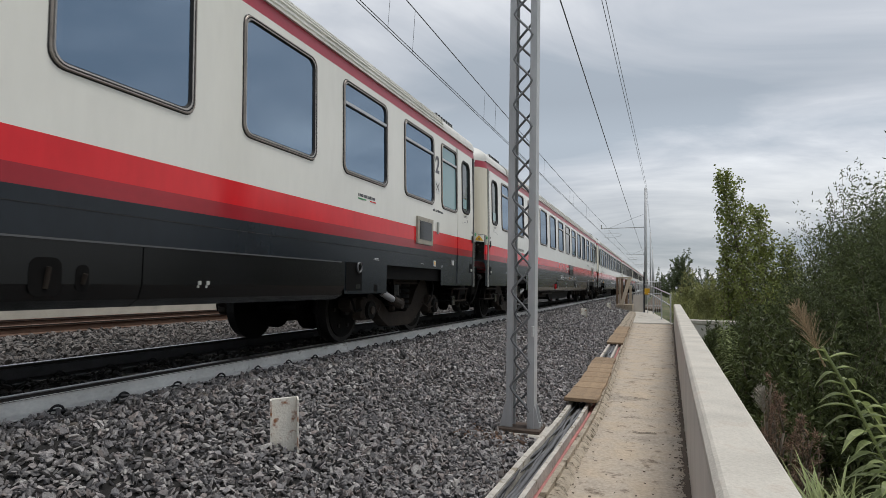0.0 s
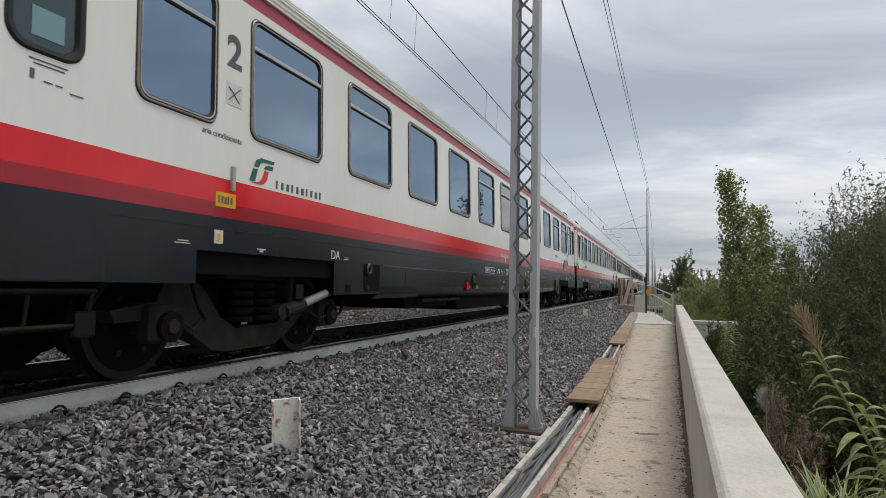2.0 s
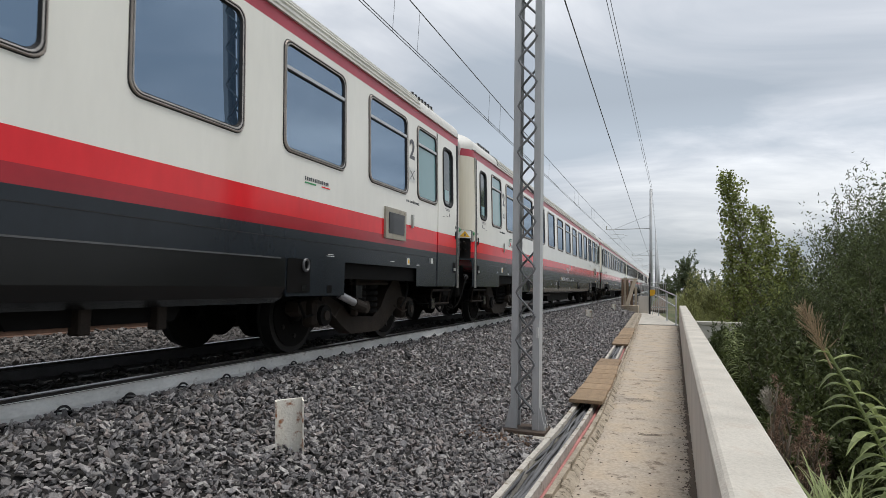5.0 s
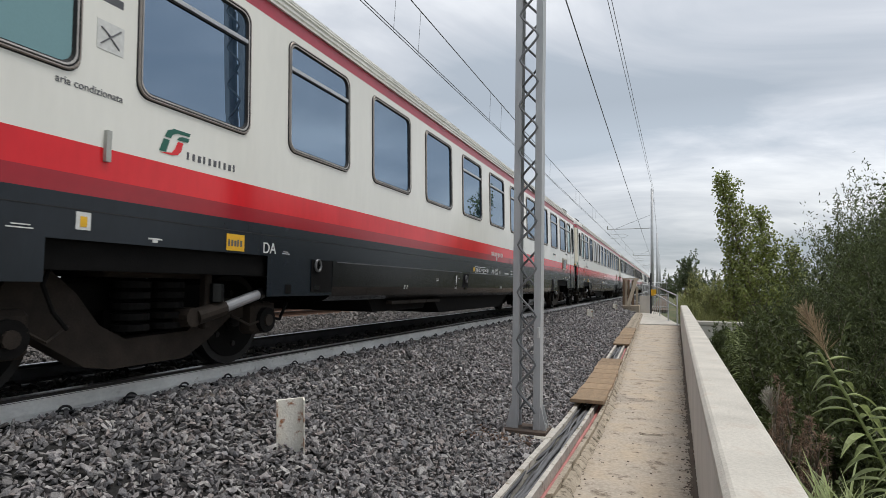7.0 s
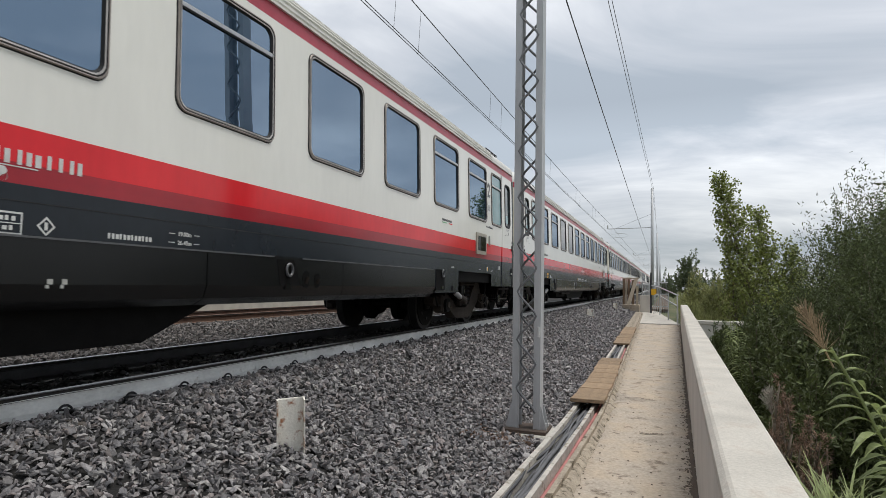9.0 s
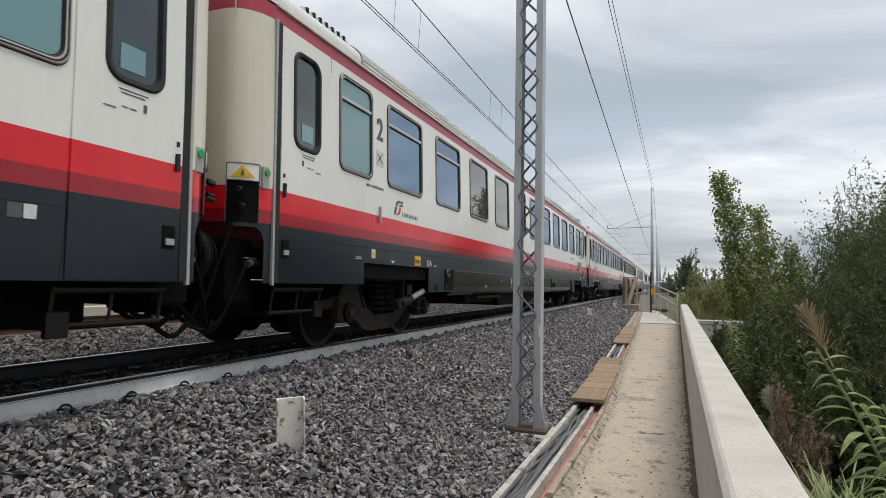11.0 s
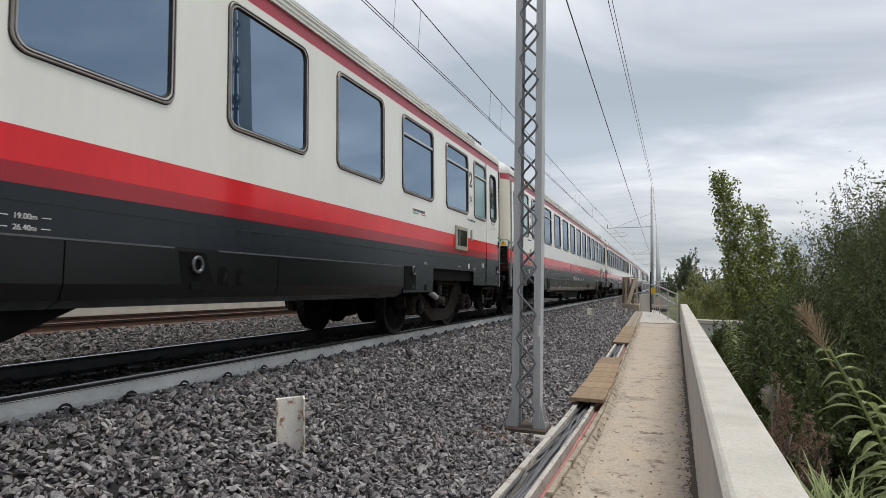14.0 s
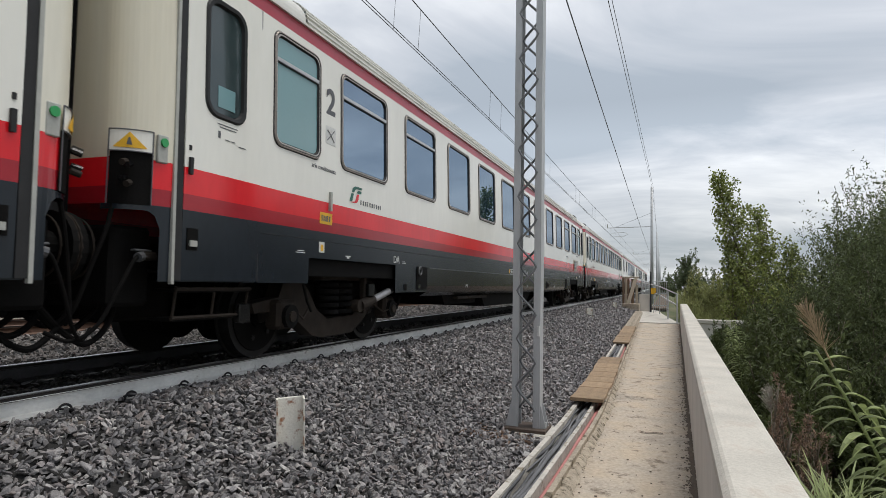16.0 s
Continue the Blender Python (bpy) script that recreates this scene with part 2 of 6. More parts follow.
LEAF_BUSH = mat("bush_leaf", (0.094, 0.116, 0.046), 0.6, island=0.5, vary=0.2, scale=1.0, leaf=0.35)
LEAF_DARK = mat("dark_leaf", (0.0952, 0.1173, 0.0413), 0.6, island=0.5, vary=0.2, scale=1.0, leaf=0.25)
LEAF_CANE = mat("cane_leaf", (0.28, 0.325, 0.135), 0.5, island=0.35, vary=0.2, scale=4.0, leaf=0.3)
LEAF_DRY = mat("dry_plume", (0.44, 0.33, 0.21), 0.8, island=0.35, vary=0.2, scale=4.0, leaf=0.2)
# far leaves lighter and greyer, distance haze mixed into their colour
LEAF_HAZE = mat("hazy_far_leaf", (0.125, 0.155, 0.080), 0.6, island=0.4, vary=0.2, scale=1.0, leaf=0.45)
LEAF_RUST = mat("rust_brown_twigs", (0.24, 0.155, 0.11), 0.8, island=0.4, vary=0.2, scale=4.0, leaf=0.2)
LEAF_PALE = mat("pale_plume", (0.46, 0.42, 0.36), 0.8, island=0.3, vary=0.2, scale=4.0, leaf=0.2)
LEAF_GRASS = mat("tall_grass", (0.27, 0.28, 0.11), 0.7, island=0.4, vary=0.2, scale=0.6, leaf=0.25)


# ---- mesh helpers ----
class Build:
    """Collects vertices and faces, then becomes one mesh object."""
    def __init__(self):
        self.v, self.f, self.m, self.mats = [], [], [], []

    def slot(self, material):
        if material not in self.mats:
            self.mats.append(material)
        return self.mats.index(material)

    def face(self, pts, material):
        n = len(self.v)
        self.v += [tuple(p) for p in pts]
        self.f.append(tuple(range(n, n + len(pts))))
        self.m.append(self.slot(material))

    def block(self, x0, x1, y0, y1, z0, z1, material, bevel=0.0):
        """A box with chamfered edges where bevel is given."""
        c = Vector(((x0 + x1) / 2, (y0 + y1) / 2, (z0 + z1) / 2))
        h = Vector(((x1 - x0) / 2, (y1 - y0) / 2, (z1 - z0) / 2))
        bm = bmesh.new()
        bmesh.ops.create_cube(bm, size=2)
        for v in bm.verts:
            v.co = Vector((v.co.x * h.x, v.co.y * h.y, v.co.z * h.z)) + c
        if bevel:
            bmesh.ops.bevel(bm, geom=bm.edges[:], offset=bevel, segments=1, affect="EDGES", profile=0.5)
        self.add(bm, material)

    def add(self, bm, material):
        n = len(self.v)
        bm.verts.index_update()
        self.v += [tuple(v.co) for v in bm.verts]
        self.f += [tuple(n + v.index for v in f.verts) for f in bm.faces]
        self.m += [self.slot(material)] * len(bm.faces)
        bm.free()

    def rod(self, a, b, r, material, sides=8, r2=None):
        a, b = Vector(a), Vector(b)
        d = (b - a).normalized()
        s = d.orthogonal().normalized()
        t = d.cross(s)
        r2 = r if r2 is None else r2
        n = len(self.v)
        for c, rr in ((a, r), (b, r2)):
            for i in range(sides):
                w = 2 * math.pi * i / sides
                self.v.append(tuple(c + rr * (math.cos(w) * s + math.sin(w) * t)))
        k = self.slot(material)
        for i in range(sides):
            j = (i + 1) % sides
            self.f.append((n + i, n + j, n + sides + j, n + sides + i)); self.m.append(k)
        self.f.append(tuple(n + i for i in reversed(range(sides)))); self.m.append(k)
        self.f.append(tuple(n + sides + i for i in range(sides))); self.m.append(k)

    def path(self, pts, r, material, sides=6):
        """One bent tube through the points."""
        P = [Vector(p) for p in pts]
        n, k = len(self.v), self.slot(material)
        s = None
        for i, p in enumerate(P):
            d = (P[min(i + 1, len(P) - 1)] - P[max(i - 1, 0)]).normalized()
            s = d.orthogonal() if s is None else s - d * s.dot(d)
            s.normalize()
            t = d.cross(s)
            self.v += [tuple(p + r * (math.cos(2 * math.pi * j / sides) * s + math.sin(2 * math.pi * j / sides) * t)) for j in range(sides)]
        for i in range(len(P) - 1):
            for j in range(sides):
                a, b = n + i * sides + j, n + i * sides + (j + 1) % sides
                self.f.append((a, b, b + sides, a + sides)); self.m.append(k)
        self.f += [tuple(n + j for j in reversed(range(sides))), tuple(n + (len(P) - 1) * sides + j for j in range(sides))]
        self.m += [k, k]

    def hose(self, pts, r, material, sides=8, n=6):
        """A tube along a smooth curve through the points."""
        P = [Vector(p) for p in pts]
        P = [P[0] * 2 - P[1]] + P + [P[-1] * 2 - P[-2]]
        out = []
        for a, b, c, d in zip(P, P[1:], P[2:], P[3:]):
            for i in range(n):
                t = i / n
                out.append(0.5 * ((2 * b) + (c - a) * t + (2 * a - 5 * b + 4 * c - d) * t * t + (3 * b - a - 3 * c + d) * t ** 3))
        self.path(out + [P[-2]], r, material, sides)

    def sweep(self, profile, x0, x1, material, cap=True):
        """A profile of (y, z) drawn along x; material may be a list, one for each side."""
        n, c = len(self.v), len(profile)
        self.v += [(x0, y, z) for y, z in profile] + [(x1, y, z) for y, z in profile]
        for i in range(c):
            j = (i + 1) % c
            self.f.append((n + i, n + j, n + c + j, n + c + i))
            self.m.append(self.slot(material[i] if isinstance(material, list) else material))
        if cap:
            k = self.slot(material[0] if isinstance(material, list) else material)
            self.f += [tuple(n + i for i in range(c)), tuple(n + c + i for i in reversed(range(c)))]
            self.m += [k, k]

    def mesh(self, name, smooth=False):
        me = bpy.data.meshes.new(name)
        me.from_pydata(self.v, [], self.f)
        for m in self.mats:
            me.materials.append(m)
        me.polygons.foreach_set("material_index", self.m)
        if smooth:
            me.polygons.foreach_set("use_smooth", [True] * len(self.f))
        me.update()
        return me

    def make(self, name, parent=None, label="", smooth=False):
        ob = new(name, self.mesh(name, smooth))
        ob.parent = parent
        if label:
            ob["label"] = label
        return ob


def thing(name, label, category, group="", kind="", at=None):
    ob = tagged(new(name), label, category, group, kind)
    if at is not None:
        ob.matrix_basis = at
    return ob


def np_mesh(name, verts, faces, material, smooth=False):
    """A mesh of many equal-sided faces from arrays."""
    me = bpy.data.meshes.new(name)
    k = faces.shape[1]
    me.vertices.add(len(verts)); me.loops.add(faces.size); me.polygons.add(len(faces))
    me.vertices.foreach_set("co", np.ascontiguousarray(verts, dtype=np.float32).ravel())
    me.loops.foreach_set("vertex_index", faces.astype(np.int32).ravel())
    me.polygons.foreach_set("loop_start", np.arange(0, faces.size, k, dtype=np.int32))
    me.polygons.foreach_set("use_smooth", np.full(len(faces), smooth))
    me.materials.append(material)
    me.update(calc_edges=True)
    me.validate()
    return me


def letters(name, text, size, material, parent, m, label=""):
    """Flat raised lettering in the built-in font, at the pose m in its parent's space."""
    cu = bpy.data.curves.new(name, "FONT")
    cu.body, cu.size, cu.extrude, cu.align_x = text, size, 0.002, "CENTER"
    cu.offset = 0.010 if len(text) == 1 else 0.0
    tmp = bpy.data.objects.new(name, cu)
    me = bpy.data.meshes.new_from_object(tmp)
    bpy.data.objects.remove(tmp)
    me.materials.clear(); me.materials.append(material)
    ob = new(name, me)
    ob.parent, ob.matrix_basis = parent, m
    if len(text) > 1:
        ob["kind"] = "stuff"
    if label:
        ob["label"] = label
    return ob


# ---- ground, tracks and walkway ----
def lerp_table(x, table):
    xs, ys = zip(*table)
    return float(np.interp(x, xs, ys))


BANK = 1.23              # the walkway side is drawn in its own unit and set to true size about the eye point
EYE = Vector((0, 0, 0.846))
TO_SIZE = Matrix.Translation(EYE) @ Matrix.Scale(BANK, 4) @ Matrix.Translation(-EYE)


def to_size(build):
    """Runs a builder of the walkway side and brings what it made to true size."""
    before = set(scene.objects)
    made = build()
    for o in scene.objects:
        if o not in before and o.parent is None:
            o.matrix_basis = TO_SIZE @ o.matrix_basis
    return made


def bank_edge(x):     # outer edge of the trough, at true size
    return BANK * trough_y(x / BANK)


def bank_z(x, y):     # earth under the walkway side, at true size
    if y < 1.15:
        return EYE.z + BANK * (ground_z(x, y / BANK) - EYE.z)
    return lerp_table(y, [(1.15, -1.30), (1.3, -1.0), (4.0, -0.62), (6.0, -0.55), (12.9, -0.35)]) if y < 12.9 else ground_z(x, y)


def trough_y(x):      # outer edge of the cable trough, drifting away from the parapet far off
    return 1.01 + 0.0195 * max(0.0, x - 7.0) + 0.022 * max(0.0, 6.2 - max(x, 2.0))


def walk_left(x):
    return 0.665 + 0.022 * max(0.0, x - 7.0) + 0.012 * max(0.0, 6.2 - max(x, 2.0))


def parapet_y(x):
    return -0.145 - 0.0155 * x


def ballast_z(x, y):
    """Height of the ballast's surface across the formation."""
    return lerp_table(y, [(0.9, -0.90), (1.2, -0.885), (1.85, -0.83), (2.5, -0.71), (3.0, -0.55), (3.5, -0.35), (3.8, -0.205), (4.15, -0.165), (4.5, -0.17),
                          (6.3, -0.17), (7.2, -0.22), (8.4, -0.30), (9.3, -0.22), (9.9, -0.17), (12.3, -0.17)])


def ground_z(x, y):
    return lerp_table(y, [(-400, -2.2), (-14, -2.2), (-6, -2.6), (-1.6, -1.5), (-0.8, -0.9), (0.9, -0.9), (1.0, -0.62), (12.9, -0.35),
                          (14, 0.25), (18, 0.35), (40, -0.5), (400, -0.6)])


def make_ground():
    ys = [-3000, -800, -300, -120, -60, -30, -20, -14, -10, -8, -6, -4, -3, -2, -1.4, -0.98, 1.08, 1.15, 1.3, 2, 4, 6, 12.9, 13.4, 14, 16, 20, 40, 120, 400, 3000]
    xs = [-3000, -500, -100, -30, -10, -4, 0, 4, 8, 12, 16, 20, 25, 30, 36, 44, 55, 70, 100, 150, 250, 500, 1200, 3000]
    b = Build()
    b.v = [(x, y, bank_z(x, y) + (0.25 * noise.noise(Vector((x * .2, y * .3, 0))) if y < -3 or y > 14 else 0)) for x in xs for y in ys]
    k = len(ys)
    for i in range(len(xs) - 1):
        for j in range(k - 1):
            b.f.append((i * k + j, (i + 1) * k + j, (i + 1) * k + j + 1, i * k + j + 1))
            b.m.append(b.slot(FIELD))
    tagged(b.make("ground", smooth=True), "grassy earth ground beside the railway embankment", "ground", kind="structure")
    # bed sheet whose dark colour stands for shade between the stones
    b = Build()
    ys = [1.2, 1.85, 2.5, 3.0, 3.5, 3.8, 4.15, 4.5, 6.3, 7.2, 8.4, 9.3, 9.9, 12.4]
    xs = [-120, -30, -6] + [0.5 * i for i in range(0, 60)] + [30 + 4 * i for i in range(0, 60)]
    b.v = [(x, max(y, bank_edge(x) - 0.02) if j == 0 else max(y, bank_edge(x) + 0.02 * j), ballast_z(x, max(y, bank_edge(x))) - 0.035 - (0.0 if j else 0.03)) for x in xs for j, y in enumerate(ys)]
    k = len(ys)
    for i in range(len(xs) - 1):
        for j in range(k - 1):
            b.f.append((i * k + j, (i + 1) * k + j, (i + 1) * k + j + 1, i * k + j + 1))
            b.m.append(b.slot(BEDSHADE))
    tagged(b.make("ballast_bed", smooth=True), "ballast bed under both tracks, coloured near black as shade between stones", "ballast", kind="structure")


def stone_shapes(rng, count=14):
    """Angular broken stones, all with the same number of corners and triangles."""
    shapes = []
    while len(shapes) < count:
        pts = rng.normal(size=(11, 3))
        pts /= (np.abs(pts) ** 3.2).sum(axis=1)[:, None] ** (1 / 3.2)
        pts *= rng.uniform(0.82, 1.05, (11, 1)) * np.array([1.05, 0.78, 0.55]) * rng.uniform(0.8, 1.2, 3)
        bm = bmesh.new()
        for p in pts:
            bm.verts.new(p)
        bmesh.ops.convex_hull(bm, input=bm.verts[:])
        bmesh.ops.triangulate(bm, faces=bm.faces[:])
        loose = [v for v in bm.verts if not v.link_faces]
        bmesh.ops.delete(bm, geom=loose, context="VERTS")
        bm.verts.index_update()
        shapes.append((np.array([v.co[:] for v in bm.verts]), np.array([[v.index for v in f.verts] for f in bm.faces])))
        bm.free()
    return shapes


def scatter_stones(name, zones, material, label, seed):
    """zones: (x0, x1, y0, y1, stones a square metre, smallest and largest radius)."""
    rng = np.random.default_rng(seed)
    shapes = stone_shapes(rng)
    vs, fs, n = [], [], 0
    for x0, x1, y0, y1, dens, r0, r1 in zones:
        count = int((x1 - x0) * (y1 - y0) * dens)
        X, Y = rng.uniform(x0, x1, count), rng.uniform(y0, y1, count)
        keep = np.ones(count, bool)
        for c in (-0.7535, 0.7535):      # no stones on the rails
            keep &= np.abs(Y - TRACK_Y - c) > 0.10
            keep &= np.abs(Y - TRACK_TWO - c) > 0.10
        keep &= (Y > np.array([bank_edge(x) for x in X]) + 0.03)
        keep &= ~((np.abs(X - 7.08) < 0.24) & (np.abs(Y - 1.54) < 0.29))
        X, Y = X[keep], Y[keep]
        Z = np.array([ballast_z(x, y) for x, y in zip(X, Y)])
        kind = rng.integers(0, len(shapes), len(X))
        R = r0 + (r1 - r0) * rng.beta(1.6, 2.6, len(X))
        q = rng.normal(size=(len(X), 4)) * np.array([1.4, 0.6, 0.6, 1.4])
        q /= np.linalg.norm(q, axis=1)[:, None]
        w, a, b, c = q.T
        M = np.stack([1 - 2 * (b * b + c * c), 2 * (a * b - c * w), 2 * (a * c + b * w), 2 * (a * b + c * w), 1 - 2 * (a * a + c * c),
                      2 * (b * c - a * w), 2 * (a * c - b * w), 2 * (b * c + a * w), 1 - 2 * (a * a + b * b)], 1).reshape(-1, 3, 3)
        Z += rng.uniform(-0.055, 0.024, len(X))
        for k, (sv, sf) in enumerate(shapes):
            idx = np.nonzero(kind == k)[0]
            if not len(idx):
                continue
            P = np.einsum("nij,vj->nvi", M[idx], sv * np.array([1.12, 1.0, 0.72])) * R[idx, None, None] + np.stack([X[idx], Y[idx], Z[idx]], 1)[:, None, :]
            F = sf[None] + (n + np.arange(len(idx)) * len(sv))[:, None, None]
            vs.append(P.reshape(-1, 3)); fs.append(F.reshape(-1, 3))
            n += len(idx) * len(sv)
    me = np_mesh(name, np.concatenate(vs), np.concatenate(fs), material)
    return tagged(new(name, me), label, "ballast", kind="stuff")


TRACK_TWO = 11.15
RAIL = [(-0.075, -0.172), (0.075, -0.172), (0.075, -0.160), (0.012, -0.140), (0.009, -0.045), (0.036, -0.036), (0.036, -0.006), (0.028, 0.0),
        (-0.028, 0.0), (-0.036, -0.006), (-0.036, -0.030), (-0.036, -0.036), (-0.009, -0.045), (-0.012, -0.140), (-0.075, -0.160)]


def make_rail(name, y, near, far, head, label):
    b = Build()
    sides = [far, far, far, far, far, far, head, head, head, RAILDARK, near, RAILDARK, near, near, near]
    b.sweep([(y + p, z) for p, z in RAIL], -150, 420, sides)
    return tagged(b.make(name), label, "rail", kind="structure")


def make_tracks():
    rails = [make_rail("rail_1", TRACK_Y - 0.7535, RAILWHITE, RAILDARK, RAILHEAD, "steel rail with whitewashed outer side on concrete sleepers"),
             make_rail("rail_2", TRACK_Y + 0.7535, RAILGREY, RAILDARK, RAILHEAD, "dark rusty steel rail with polished head"),
             make_rail("rail_3", TRACK_TWO - 0.7535, RAILRUST, RAILRUST, RAILRUST, "brown rusty rail of the second track"),
             make_rail("rail_4", TRACK_TWO + 0.7535, RAILRUST, RAILRUST, RAILRUST, "brown rusty rail of the second track")]
    b = Build()
    b.block(-0.13, 0.13, -1.2, 1.2, -0.40, -0.200, SLEEPER, 0.02)
    sleeper = b.mesh("sleeper")
    bed = tagged(new("sleeper_row"), "concrete sleepers half buried in the ballast under the near track", "sleepers", kind="structure")
    for k in range(-3, 70):
        o = new("sleeper", sleeper)
        o.parent, o.location = bed, (3.31 + 0.5954 * k, TRACK_Y, 0)
    # spring clip with its bolt and guide plate, beside the rail's foot
    b = Build()
    b.hose([(-0.060, -0.092, -0.190), (-0.066, -0.094, -0.150), (-0.040, -0.096, -0.116), (0.000, -0.098, -0.112), (0.034, -0.100, -0.132), (0.040, -0.102, -0.158)], 0.0095, RUBBER, 6, 3)
    b.hose([(-0.050, -0.060, -0.150), (-0.046, -0.100, -0.138), (0.020, -0.128, -0.150), (0.085, -0.120, -0.160)], 0.009, RUBBER, 6, 3)
    b.block(0.010, 0.085, -0.140, -0.085, -0.204, -0.162, BLACK, 0.008)
    clip = b.mesh("rail_clip")
    for k in range(-3, 80):
        for rail, y, flip in ((rails[0], TRACK_Y - 0.7535, 0), (rails[1], TRACK_Y + 0.7535, 0)):
            o = new("rail_clip", clip)
            o.parent, o.location = rail, (3.31 + 0.5954 * k, y, 0)
    # low pale kerb wall behind the second track
    b = Build()
    b.sweep([(13.0, -0.4), (13.0, 0.13), (13.02, 0.15), (13.3, 0.15), (13.3, -0.4)], -100, 300, PARAPET)
    tagged(b.make("kerb_wall"), "low pale concrete kerb wall behind the second track", "wall", kind="structure")


def make_walkway():
    b = Build()
    xs = [-12 + 0.6 * i for i in range(63)]
    cols = 7
    for x in xs:
        for j in range(cols):
            y = parapet_y(x) - 0.05 + (walk_left(x) - parapet_y(x) + 0.05) * j / (cols - 1)
            b.v.append((x, y, -0.58 + 0.008 * noise.noise(Vector((x * 1.3, y * 2.2, 1)))))
    for i in range(len(xs) - 1):
        for j in range(cols - 1):
            b.f.append((i * cols + j, (i + 1) * cols + j, (i + 1) * cols + j + 1, i * cols + j + 1)); b.m.append(b.slot(CONCRETE))
    n = len(b.v)        # ragged edge down to the trough
    b.v += [(x, walk_left(x) + 0.0 + 0.012 * noise.noise(Vector((x * 4, 0, 7))), -0.72) for x in xs]
    for i in range(len(xs) - 1):
        b.f.append((i * cols + cols - 1, (i + 1) * cols + cols - 1, n + i + 1, n + i)); b.m.append(b.slot(CONCRETE))
    tagged(b.make("walkway", smooth=True), "worn beige concrete walkway slab along the parapet", "walkway", kind="structure")
    # rough mortar kerb between slab and trough
    b = Build()
    xs = [2.2 + 0.07 * i for i in range(330)]
    for x in xs:
        w = 0.085 + 0.06 * noise.noise(Vector((x * 3, 3, 0))) + 0.02 * noise.noise(Vector((x * 11, 3, 0)))
        y = walk_left(x)
        z = -0.540 + 0.022 * noise.noise(Vector((x * 9, 5, 0)))
        b.v += [(x, y - w, -0.585), (x, y - w * 0.4, z), (x, y + 0.012, z + 0.004), (x, y + 0.02, -0.70)]
    for i in range(len(xs) - 1):
        for j in range(3):
            b.f.append((4 * i + j, 4 * i + 4 + j, 4 * i + 5 + j, 4 * i + 1 + j)); b.m.append(b.slot(MORTAR))
    tagged(b.make("mortar_edge"), "rough mortar edge of the walkway", "kerb", kind="structure")
    # parapet: wall and oversailing coping
    b = Build()
    xs = [-12, -4, 0, 2, 4, 6, 9, 12, 16, 20, 25.8]
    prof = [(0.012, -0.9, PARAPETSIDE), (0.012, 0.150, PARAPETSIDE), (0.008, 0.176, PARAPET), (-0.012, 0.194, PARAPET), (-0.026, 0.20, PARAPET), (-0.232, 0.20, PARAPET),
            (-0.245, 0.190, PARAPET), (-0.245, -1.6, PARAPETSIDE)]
    k = len(prof)
    for x in xs:
        b.v += [(x, parapet_y(x) + p, z) for i, (p, z, _) in enumerate(prof)]
    for i in range(len(xs) - 1):
        for j in range(k - 1):
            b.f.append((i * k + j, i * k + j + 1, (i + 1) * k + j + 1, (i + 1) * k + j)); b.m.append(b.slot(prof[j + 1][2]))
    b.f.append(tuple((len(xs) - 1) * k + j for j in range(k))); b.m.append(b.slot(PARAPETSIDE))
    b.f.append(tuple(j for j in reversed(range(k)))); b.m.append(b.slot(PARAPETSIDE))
    tagged(b.make("parapet_wall"), "pale concrete parapet wall with a smooth flat top", "wall", kind="structure")


